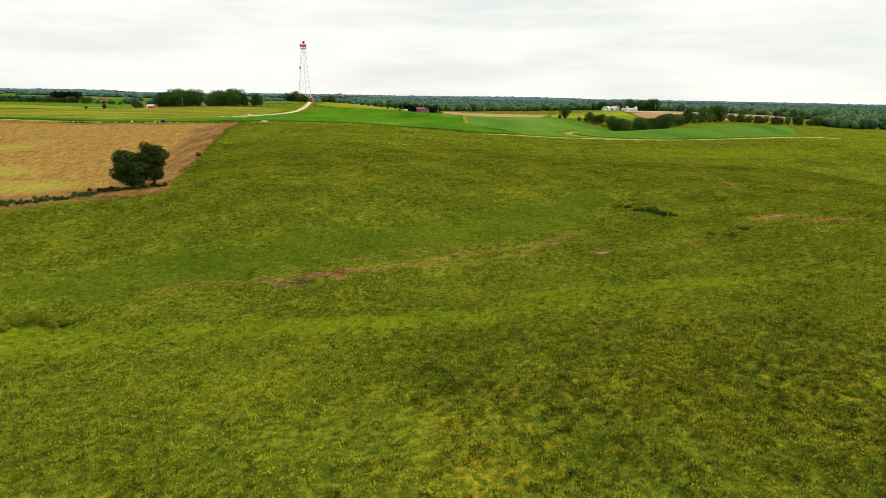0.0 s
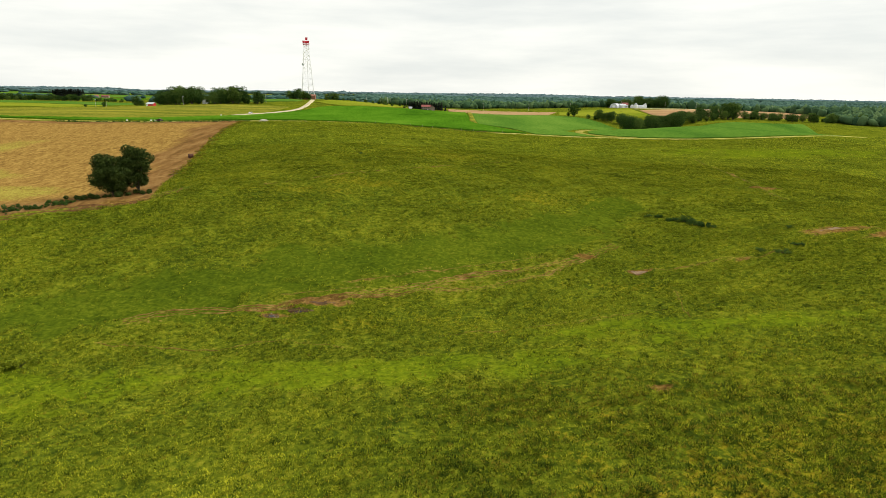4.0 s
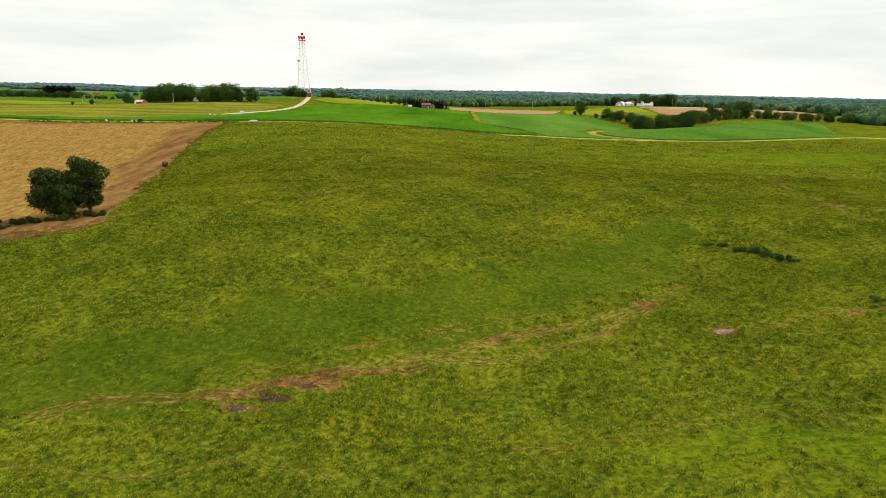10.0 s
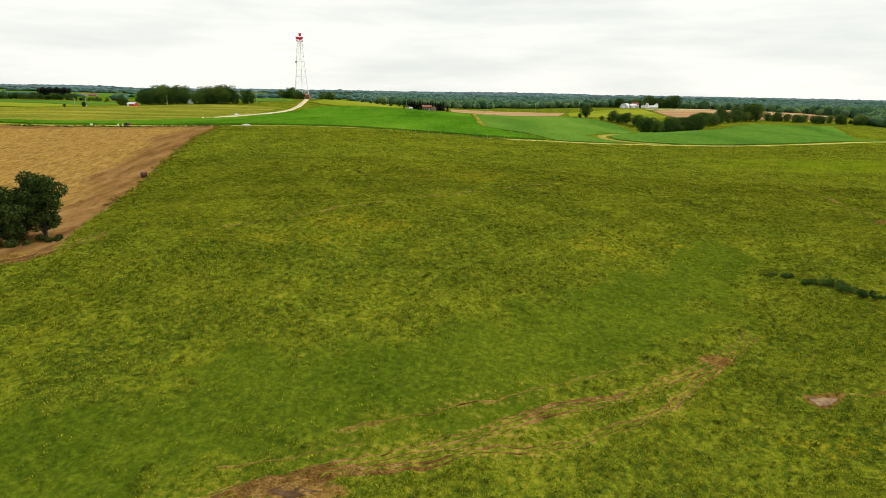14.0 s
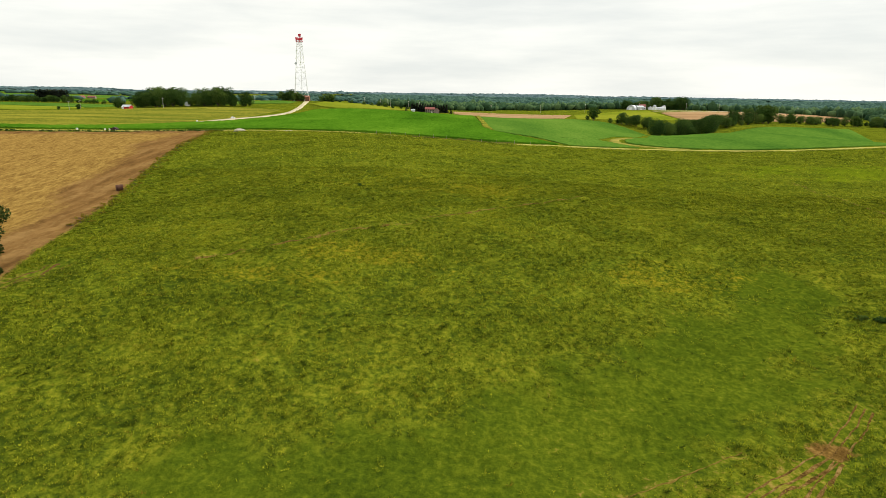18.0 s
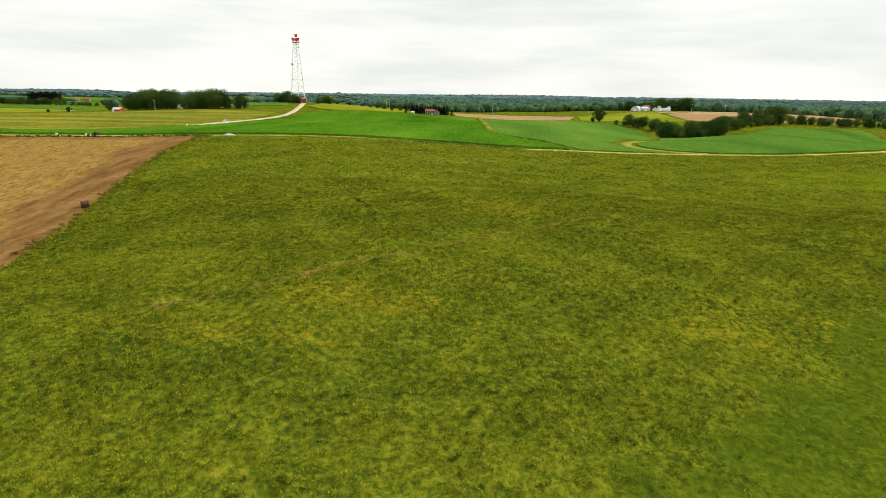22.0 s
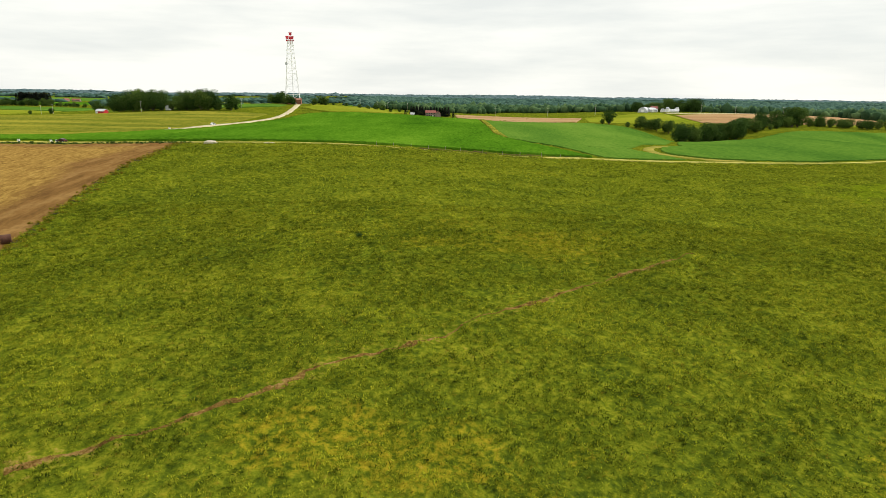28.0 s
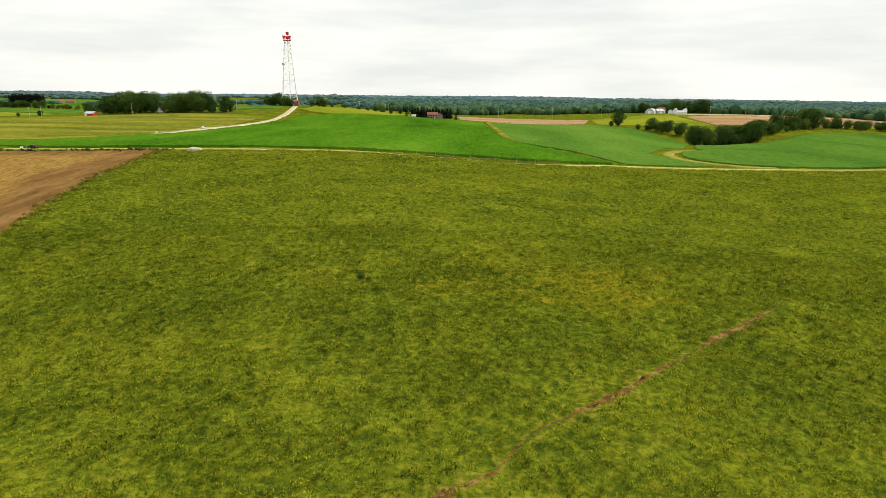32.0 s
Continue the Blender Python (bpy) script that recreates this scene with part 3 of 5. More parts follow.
def sheet(name, near, far, mat, label, category, up=0.6, nx=60, ny=40, rough=0.25, grain=2.5, kind="structure"):
    """A stand of crop between a near and a far edge line, as a slab with an uneven top and steep sides."""
    def along(line, k):
        p = np.array(spline(line, 2.0))
        s = np.r_[0, np.cumsum(np.hypot(*np.diff(p, axis=0).T))]
        q = np.linspace(0, s[-1], k)
        return np.stack([np.interp(q, s, p[:, 0]), np.interp(q, s, p[:, 1])], 1)
    a, b = along(near, nx), along(far, nx)
    v = np.linspace(0, 1, ny)[:, None, None]
    v = v ** 1.3
    P = a[None] * (1 - v) + b[None] * v
    X, Y = P[..., 0], P[..., 1]
    Z = land(X, Y) + up + rough * 2 * (lumps(X, Y, grain, 3) - 0.5) + rough * (lumps(X, Y, grain * 4, 5) - 0.5)
    edge = np.zeros(X.shape, bool)
    edge[0], edge[-1], edge[:, 0], edge[:, -1] = True, True, True, True
    # a skirt down to the ground all round
    big = np.pad(np.arange(nx * ny).reshape(ny, nx), 0)
    ring = np.concatenate([big[0], big[1:, -1], big[-1, -2::-1], big[-2:0:-1, 0]])
    V = np.stack([X, Y, Z], -1).reshape(-1, 3)
    low = V[ring].copy()
    low[:, 2] = land(low[:, 0], low[:, 1]) - 0.6
    faces = np.stack([big[:-1, :-1], big[:-1, 1:], big[1:, 1:], big[1:, :-1]], -1).reshape(-1, 4)
    r = np.arange(len(ring))
    side = np.stack([ring, len(V) + r, len(V) + np.roll(r, -1), np.roll(ring, -1)], -1)
    me = mesh_np(name, np.concatenate([V, low]), np.concatenate([faces, side]), mat)
    return tagged(new(name, me), label, category, kind=kind)


def ribbon(name, line, width, mat, label, up=0.12, camber=0.06):
    """A road bed with a crowned top and sloped shoulders."""
    p = np.array(spline(line, 2.5))
    t = np.gradient(p, axis=0)
    t /= np.linalg.norm(t, axis=1)[:, None]
    nrm = np.stack([-t[:, 1], t[:, 0]], 1)
    offs = np.array([-0.62, -0.5, -0.28, 0, 0.28, 0.5, 0.62]) * width
    lift = np.array([-0.5, up, up + camber * 0.4, up + camber, up + camber * 0.4, up, -0.5])
    wob = (0.35 * width * 0.3 * (lumps(p[:, 0], p[:, 1], 6.0, 7) - 0.5))[:, None]
    X = p[:, :1] + nrm[:, :1] * (offs[None] + wob)
    Y = p[:, 1:] + nrm[:, 1:] * (offs[None] + wob)
    Z = np.maximum(land(X, Y), land(p[:, :1], p[:, 1:]) - 0.1) + 0.25 + lift[None]
    n, m = X.shape
    k = np.arange(n * m).reshape(n, m)
    faces = np.stack([k[:-1, :-1], k[:-1, 1:], k[1:, 1:], k[1:, :-1]], -1).reshape(-1, 4)
    me = mesh_np(name, np.stack([X, Y, Z], -1).reshape(-1, 3), faces, mat, True)
    return tagged(new(name, me), label, "road", kind="structure")


ribbon("field_lane", LANE, 1.7, M_LANE, "narrow pale gravel lane along the pasture's far edge")
ribbon("gravel_drive", DRIVE, 5.0, M_GRAVEL, "pale gravel drive that climbs to the mast")
ribbon("grass_waterway", [(116, 417), (104, 420), (93, 431), (86, 449), (90, 475), (104, 497), (122, 507)], 5.0, M_DRYGRASS, "dry tan grass waterway between two crops", up=0.02)
# fields beyond the lane
CORN_R = [(44, 404), (38, 440), (33, 468), (20, 492), (13, 512)]
sheet("corn_field", [(-150, 392), (-114, 389), (-60, 389), (-17, 390), (8, 393), (42, 404)], [(-172, 505), (-160, 520), (-120, 520), (-80, 520), (-30, 518), (13, 512)], M_CORN, "bright green young corn field beside the lane", "corn field", 0.9, 150, 70, 0.22, 1.8)
sheet("corn_field", [(-172, 505.2), (-160, 520.2), (-120, 520.2), (-80, 520.2), (-30, 518.2), (13, 512.2)], [(-164, 735), (-150, 765), (-117, 795), (-65, 812), (-30, 800), (8, 785)], M_CORN, "bright green young corn field on the rise", "corn field", 0.9, 150, 90, 0.22, 1.8)
sheet("corn_strip", [(-330, 436), (-255, 417), (-206, 407), (-184, 400), (-150.4, 392)], [(-330, 446), (-255, 440), (-222, 441), (-200, 455), (-172.4, 505)], M_CORN, "strip of bright green corn along the lane", "corn field", 0.8, 80, 20, 0.25, 1.8)
sheet("bean_field", [(48, 406), (68, 410.5), (88, 415)], [(36, 470), (56, 473), (76, 470)], M_BEAN, "dull green soybean field in the hollow", "bean field", 0.6, 60, 40, 0.15, 1.6)
sheet("bean_field", [(15, 514), (36, 470.3), (56, 473.3), (76, 470.3), (96, 506), (116, 528)], [(13, 772), (44, 752), (80, 744), (112, 737), (145, 700), (172, 652)], M_BEAN, "dull green soybean field sweeping up to a lone tree", "bean field", 0.6, 120, 90, 0.18, 1.8)
sheet("bean_field", [(112, 424), (129, 419), (165, 419), (214, 431), (246, 444), (300, 476)], [(124, 518), (150, 590), (185, 628), (238, 652), (300, 690), (380, 700)], M_BEAN, "dull green soybean field over a rounded hump", "bean field", 0.6, 120, 60, 0.18, 1.8)
sheet("bean_field", [(114, 423.5), (106, 427), (98, 435), (92, 450), (96, 473), (108, 493), (123, 504)], [(113.6, 424), (114.5, 436), (116, 452), (118.5, 468), (121, 484), (122.5, 500), (124, 517)], M_BEAN, "corner of soybeans beside the waterway", "bean field", 0.6, 40, 16, 0.18, 1.8)
sheet("grass_strip", [(10.5, 786), (10, 700), (10, 620), (9, 560), (12.5, 515)], [(14.8, 786), (15, 700), (14.5, 620), (14, 560), (14.5, 515)], M_HAY, "narrow strip of tan grass between two crops", "grass strip", 1.1, 60, 4, 0.3, 2.0)
sheet("hay_meadow", [(-560, 560), (-420, 470), (-330, 450), (-255, 444), (-218, 444), (-196, 470), (-184, 492)], [(-560, 800), (-500, 770), (-420, 735), (-367, 728), (-300, 742), (-240, 735), (-196, 725)], M_HAY, "olive hay meadow with faint mown bands", "meadow", 0.25, 120, 80, 0.12, 2.5)
sheet("fallow_field", [(-14, 822), (10, 795), (44, 762), (80, 757), (108, 762)], [(-16, 905), (20, 900), (60, 870), (100, 852), (130, 842)], M_FALLOW, "bare brown field beyond the beans", "bare field", 0.3, 60, 30, 0.15, 3.0)
sheet("fallow_field", [(238, 762), (280, 768), (320, 774), (404, 788), (470, 830)], [(255, 890), (300, 918), (330, 930), (430, 965), (560, 1010)], M_FALLOW, "bare brown field behind the tree belt", "bare field", 0.3, 80, 40, 0.15, 3.0)
sheet("bright_meadow", [(120, 760), (150, 748), (190, 748), (234, 760)], [(134, 850), (180, 890), (230, 930), (252, 935)], M_LIME, "yellow-green mown meadow by the farmstead", "meadow", 0.25, 40, 30, 0.1, 3.0)
sheet("bright_meadow", [(-186, 812), (-152, 778), (-117, 803), (-66, 824)], [(-180, 880), (-150, 880), (-110, 880), (-70, 860)], M_LIME, "yellow-green grassy bank behind the corn", "meadow", 1.2, 40, 20, 0.4, 4.0)
sheet("bright_meadow", [(345, 768), (380, 762), (440, 790)], [(352, 777), (390, 783), (446, 812)], M_LIME, "yellow-green grassy patch by the tree belt", "meadow", 0.3, 30, 12, 0.1, 3.0)
ribbon("far_road", [(255, 925), (330, 948), (430, 985), (560, 1030), (640, 1060)], 6.0, M_GRAVEL, "pale country road behind the brown field")


def far_fields():
    """Crops of the plain to the west and beyond."""
    rng = np.random.default_rng(5)
    for x0, x1, y0, y1, mat, label in (
            (-900, -560, 820, 990, M_LIME, "pale green pasture on the plain"), (-1150, -560, 1000, 1120, M_BEAN, "green bean field on the plain"),
            (-310, -212, 790, 862, M_BEAN, "green bean field beside the mast"), (-520, -250, 1010, 1180, M_BEAN, "green bean field on the plain"), (-1500, -700, 1250, 1500, M_CORN, "green corn field on the plain"),
            (-650, -150, 1300, 1560, M_BEAN, "green bean field on the plain"), (-1700, -900, 1700, 2100, M_BEAN, "green bean field on the plain"),
            (-820, -420, 1750, 2000, M_LIME, "pale green pasture on the plain"), (-2300, -1200, 2400, 2900, M_BEAN, "green bean field on the plain"),
            (-260, 60, 1150, 1230, M_BEAN, "green bean field on the plain"), (560, 760, 1120, 1230, M_LIME, "pale green pasture beside a white shed")):
        sk = rng.uniform(-25, 25, 4)
        sheet("far_field", [(x0, y0 + sk[0]), ((x0 + x1) / 2, y0), (x1, y0 + sk[1])], [(x0, y1 + sk[2]), ((x0 + x1) / 2, y1), (x1, y1 + sk[3])], mat, label, "field", 0.9, 40, 16, 0.3, 8.0)


far_fields()


# ---- grass ----
def tufts(name, label, mat, count, seed, low, high, spread, blades, area, thin):
    """Clumps of bent blades strewn over the pasture. area: x0, x1, y0, y1; thin: share kept at the far end."""
    rng = np.random.default_rng(seed)
    x0, x1, y0, y1 = area
    X, Y = rng.uniform(x0, x1, count), y0 + (y1 - y0) * rng.uniform(0, 1, count) ** (1 + thin)
    keep = np.abs(X + 12) < 40 + 0.78 * (Y + 12)
    keep &= ~inside(X, Y, STUBBLE)
    if x1 - x0 < 100:
        keep &= np.hypot((X - (x0 + x1) / 2) * 2 / (x1 - x0), (Y - (y0 + y1) / 2) * 2 / (y1 - y0)) + 0.7 * (lumps(X, Y, 6.0, 41) - 0.5) + 0.25 * rng.standard_normal(count) < 0.75
    keep &= Y < np.interp(X, [p[0] for p in LANE], [p[1] for p in LANE]) - 3
    dense = 0.22 * lumps(X, Y, 9.0, seed) + 0.78 * lumps(X, Y, 1.25, 3)
    bare = np.zeros(len(X))
    for line, half, _ in TRACKS:
        bare = np.maximum(bare, np.clip(1.3 - to_line(X, Y, spline(line, 6.0)) / (0.85 * half + 0.1 if half > 0.3 else 0.6 * half), 0, 1))
    for cx, cy, rx, ry in MUD:
        bare = np.maximum(bare, np.clip(1.7 - np.hypot((X - cx) / rx, (Y - cy) / ry), 0, 1))
    lush = np.zeros(len(X))
    ragged = 0.9 * (lumps(X, Y, 7.0, 21) - 0.5) + 0.8 * (lumps(X, Y, 2.2, 22) - 0.5)
    lush = np.clip(1.45 - to_line(X, Y, LUSH) / 9.0 + ragged, 0, 1)
    for (cx, cy), rx, ry in FRESH:
        lush = np.maximum(lush, 0.75 * np.clip(1.4 - np.hypot((X - cx) / rx, (Y - cy) / ry) + ragged, 0, 1))
    keep &= (dense > 0.30 + 0.08 * rng.standard_normal(len(X)) + 0.62 * lush) & (bare < 0.25 + 0.6 * rng.uniform(0, 1, len(X)) ** 2)
    X, Y = X[keep], Y[keep]
    n = len(X)
    Z = height(X, Y) - 0.05
    tall = rng.uniform(low, high, n) * (0.55 + 0.4 * lumps(X, Y, 14.0, seed + 3) + 0.9 * lumps(X, Y, 1.25, 3) ** 2)
    V = np.zeros((n, blades, 3, 3), np.float32)
    ang = rng.uniform(0, 2 * np.pi, (n, blades))
    lean = rng.uniform(0.25, 1.0, (n, blades)) * spread
    w = rng.uniform(0.022, 0.050, (n, blades)) * (0.75 + 0.7 * spread)
    hh = tall[:, None] * rng.uniform(0.55, 1.0, (n, blades)) * (1 - 0.45 * lean / spread)
    off = rng.uniform(0, 0.5, (n, blades)) * spread
    cx, cy = X[:, None] + np.cos(ang) * off, Y[:, None] + np.sin(ang) * off
    turn = ang + rng.uniform(-0.9, 0.9, (n, blades))
    px, py = -np.sin(turn) * w, np.cos(turn) * w
    for q, (s, r, u) in enumerate(((-1, 0.0, 0.0), (1, 0.0, 0.0), (0.0, 1.0, 1.0))):
        V[:, :, q, 0] = cx + px * s + np.cos(ang) * lean * r
        V[:, :, q, 1] = cy + py * s + np.sin(ang) * lean * r
        V[:, :, q, 2] = Z[:, None] + hh * u
    faces = np.arange(n * blades * 3).reshape(-1, 3)
    me = mesh_np(name, V.reshape(-1, 3), faces, mat)
    return tagged(new(name, me), label, "grass", kind="stuff")


def tussocks(name, label, mat, seed, area, gap, wide, tall, blades):
    """Low drooping clumps of grass, each a loose heap of short arched blades. gap: metres between clumps."""
    rng = np.random.default_rng(seed)
    x0, x1, y0, y1 = area
    gx, gy = np.meshgrid(np.arange(x0, x1, gap), np.arange(y0, y1, gap))
    X, Y = (gx + rng.uniform(-0.5, 0.5, gx.shape) * gap * 1.3).ravel(), (gy + rng.uniform(-0.5, 0.5, gy.shape) * gap * 1.3).ravel()
    n = len(X)
    keep = (np.abs(X + 12) < 40 + 0.78 * (Y + 12)) & ~inside(X, Y, STUBBLE) & (Y < np.interp(X, [p[0] for p in LANE], [p[1] for p in LANE]) - 3)
    ragged = 0.9 * (lumps(X, Y, 7.0, 21) - 0.5) + 0.8 * (lumps(X, Y, 2.2, 22) - 0.5)
    lush = np.clip(1.45 - to_line(X, Y, LUSH) / 9.0 + ragged, 0, 1)
    for (cx, cy), rx, ry in FRESH:
        lush = np.maximum(lush, 0.8 * np.clip(1.4 - np.hypot((X - cx) / rx, (Y - cy) / ry) + ragged, 0, 1))
    bare = np.zeros(n)
    for line, half, _ in TRACKS:
        bare = np.maximum(bare, np.clip(1.5 - to_line(X, Y, spline(line, 6.0)) / (0.75 * half + 0.25), 0, 1))
    for cx, cy, rx, ry in MUD:
        bare = np.maximum(bare, np.clip(2.0 - np.hypot((X - cx) / rx, (Y - cy) / ry), 0, 1))
    thick = 0.14 * lumps(X, Y, 13.0, 51) + 0.30 * lumps(X, Y, 3.4, 52) + 0.56 * lumps(X, 1.6 * Y, 1.5, 53)
    keep &= (rng.uniform(0, 1, n) < np.clip(4.2 * (thick - 0.32), 0.05, 1) * (1 - 0.90 * lush)) & (bare < 0.45)
    X, Y, thick = X[keep], Y[keep], thick[keep]
    n = len(X)
    r = wide * rng.lognormal(0, 0.28, n) * (0.8 + 0.4 * thick)
    hgt = tall * rng.uniform(0.6, 1.3, n) * (0.65 + 0.7 * thick)
    Z = height(X, Y)
    V = np.zeros((n, blades, 4, 3), np.float32)
    a = rng.uniform(0, 2 * np.pi, (n, blades))
    far = np.sqrt(rng.uniform(0, 1, (n, blades)))
    px, py = X[:, None] + r[:, None] * far * np.cos(a), Y[:, None] + r[:, None] * far * np.sin(a)
    pz = Z[:, None] + hgt[:, None] * (1 - far ** 2) * rng.uniform(0.25, 0.85, (n, blades)) - 0.03
    a = a + rng.normal(0, 0.6, (n, blades))
    long = wide * rng.uniform(0.45, 0.95, (n, blades))
    rise = rng.uniform(0.3, 1.2, (n, blades)) * long
    w = rng.uniform(0.07, 0.14, (n, blades)) * wide
    c, d = np.cos(a), np.sin(a)
    for q, (along, side, lift) in enumerate(((0.0, 0.0, 0.0), (0.5, 1.0, 0.75), (1.0, 0.0, 0.85), (0.5, -1.0, 0.68))):
        V[:, :, q, 0] = px + c * long * along * 0.8 - d * w * side
        V[:, :, q, 1] = py + d * long * along * 0.8 + c * w * side
        V[:, :, q, 2] = pz + rise * lift
    F = np.arange(n * blades * 4).reshape(-1, 4)
    return tagged(new(name, mesh_np(name, V.reshape(-1, 3), F, mat)), label, "grass", kind="stuff")


tussocks("grass_tussocks", "rounded drooping grass tussocks all over the pasture", M_TUSSOCK, 71, (-150, 150, 22, 262), 0.62, 0.33, 0.52, 15)
tussocks("grass_tussocks", "rounded grass tussocks on the upper slope", M_TUSSOCK, 72, (-170, 230, 262, 420), 1.10, 0.40, 0.60, 11)
tufts("pasture_grass", "coarse grazed grass blades all over the pasture", M_BLADE, 330000, 11, 0.22, 0.42, 0.22, 4, (-150, 175, 22, 262), 0.12)
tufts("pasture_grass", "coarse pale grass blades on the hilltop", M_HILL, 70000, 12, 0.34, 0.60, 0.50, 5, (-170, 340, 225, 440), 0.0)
tufts("pasture_weeds", "dark leafy weeds scattered in the pasture", M_WEED, 34000, 13, 0.20, 0.44, 0.46, 10, (-150, 200, 22, 255), 0.2)
tufts("pasture_weeds", "broad dark weed clumps in the pasture", M_WEED, 15000, 16, 0.22, 0.40, 0.55, 22, (-150, 200, 22, 255), 0.1)
tufts("pasture_weeds", "broad dark weed clumps on the far slope", M_WEED, 11000, 14, 0.3, 0.6, 0.9, 16, (-170, 330, 220, 430), 0.0)
tufts("dry_grass", "dry yellow-brown grass tufts in the pasture", M_TUFT, 50000, 15, 0.20, 0.40, 0.45, 6, (-150, 200, 22, 262), 0.2)
tufts("pasture_weeds", "dark weeds crowded on the front knoll", M_WEED, 9000, 17, 0.22, 0.46, 0.6, 12, (-8, 58, 26, 76), 0.0)
tufts("dry_grass", "dry brown grass tufts on the front knoll", M_TUFT, 18000, 18, 0.22, 0.42, 0.5, 6, (-10, 62, 24, 80), 0.0)
# ---- trees ----
def leaf_cloud(rng, centres, radii, count, size):
    """Leaf sprays scattered through lobes of a crown, denser to the outside."""
    centres, radii = np.asarray(centres, float), np.asarray(radii, float)
    weight = radii ** 2
    k = rng.choice(len(centres), count, p=weight / weight.sum())
    d = rng.standard_normal((count, 3))
    d /= np.linalg.norm(d, axis=1)[:, None]
    r = radii[k] * (rng.uniform(0.25, 1.0, count) ** 0.45)
    p = centres[k] + d * r[:, None] * np.array((1, 1, 0.85))
    u = np.cross(d + 0.7 * rng.standard_normal((count, 3)), rng.standard_normal((count, 3)))
    u /= np.linalg.norm(u, axis=1)[:, None]
    w = np.cross(u, d + 0.6 * rng.standard_normal((count, 3)))
    w /= np.linalg.norm(w, axis=1)[:, None]
    s = size * rng.uniform(0.6, 1.3, count)[:, None]
    V = np.stack([p - u * s, p + w * s * 0.55, p + u * s, p - w * s * 0.5], 1)
    return V.reshape(-1, 3), np.arange(count * 4).reshape(-1, 4)


def make_tree(name, label, seed, tall, wide, bole, lobes, leaves, size, leaf_mat, category="tree", dense=True):
    """A tree at the origin: tapered trunk with limbs, and a crown of many leaf sprays."""
    rng = np.random.default_rng(seed)
    tree = thing(name, label, category, pose(0, 0, 0))
    bm = bmesh.new()
    rod(bm, (0, 0, -0.6), (0.15, 0.05, bole), 0.035 * tall, 0.024 * tall, 8)
    centres, radii = [], []
    mid, half = 0.5 * (tall + 0.45 * bole), 0.5 * (tall - 0.45 * bole)
    for i in range(lobes):
        a = 2.4 * i + rng.uniform(-0.5, 0.5)
        up = -0.92 + 1.78 * ((i + 0.5) / lobes) + rng.uniform(-0.12, 0.12)
        out = math.sqrt(max(0.05, 1 - 0.85 * up * up)) * rng.uniform(0.45, 1.0)
        rad = wide * rng.uniform(0.16, 0.27) * (1.0 if lobes > 20 else 1.15)
        c = (0.5 * wide * out * math.cos(a), 0.5 * wide * out * math.sin(a), mid + (half - 0.7 * rad) * up)
        centres.append(c)
        radii.append(rad)
        if i % 2:
            rod(bm, (0.1 * c[0], 0.1 * c[1], max(0.5, bole * rng.uniform(0.6, 1.0))), (c[0] * 0.8, c[1] * 0.8, c[2]), 0.012 * tall, 0.004 * tall, 5)
    part("trunk", bm, M_BARK, tree)
    for i in range(7):
        centres.append((wide * 0.16 * math.cos(2.6 * i), wide * 0.16 * math.sin(2.6 * i), mid + half * (-0.6 + 0.19 * i)))
        radii.append(wide * 0.27)
    V, F = leaf_cloud(rng, centres, radii, leaves, size)
    crown = new("crown", mesh_np("crown", V, F, leaf_mat))
    crown.parent = tree
    return tree


def plant(tree, x, y, turn=0.0, s=1.0, first=False, sink=0.0):
    m = pose(x, y, float(land(x, y)) - sink, 0, 0, turn) @ Matrix.Scale(s, 4)
    if first:
        tree.matrix_world = m
        return tree
    copy = copy_thing(tree, pose(0, 0, 0))
    copy.matrix_basis = m
    return copy


OAK = "broad dark-leaved oak at the corner of the stubble field"
oak_a = plant(make_tree("oak_tree", OAK, 3, 11.2, 9.0, 0.5, 34, 17000, 0.26, M_LEAF), -91.4, 168.6, 20, first=True)
oak_b = plant(make_tree("oak_tree", "tall dark-leaved oak with ragged crown beside the stubble", 8, 12.8, 7.0, 0.8, 24, 11000, 0.26, M_LEAF), -86.2, 171.6, 80, first=True)

PROTO = [make_tree("broadleaf_tree", "full dark green broadleaf tree in a grove", 20 + i, 15.0, 13.5 - i, 1.2, 13, 5200, 0.36, M_LEAF2) for i in range(4)]
used = [False] * 4


def grove(points, tall, group, seed, jitter=2.0, label="", dome=0.0):
    rng = np.random.default_rng(seed)
    left, right = min(p[0] for p in points) - 5, max(p[0] for p in points) + 5
    for k, (x, y) in enumerate(points):
        i = int(rng.integers(0, 4))
        f = math.sin(math.pi * min(1.0, max(0.0, (x - left) / max(1.0, right - left))))
        s = tall / 15.0 * rng.choice((0.5, 0.7, 0.85, 0.95, 1.05, 1.25)) * (1 - dome + 1.25 * dome * f)
        t = plant(PROTO[i], x + rng.uniform(-jitter, jitter), y + rng.uniform(-jitter, jitter), rng.uniform(0, 360), s, not used[i], 0.3)
        used[i] = True
        tagged(t, label, group=group)


def row(a, b, count, rows=1, gap=8.0):
    a, b = np.array(a, float), np.array(b, float)
    nrm = np.array((-(b - a)[1], (b - a)[0])) / np.linalg.norm(b - a)
    return [tuple(a + (b - a) * (i + 0.35 * (j % 2)) / max(1, count - 1) + nrm * gap * j) for j in range(rows) for i in range(count)]


grove(row((-372, 768), (-322, 764), 8, 3), 18.5, "grove behind the red barn", 1, 3.0, dome=0.2, label="tall dark broadleaf tree in the grove behind the barn")
grove(row((-306, 760), (-246, 756), 9, 2), 17.5, "grove along the meadow", 2, 3.0, dome=0.15, label="dark broadleaf tree in the grove beside the meadow")
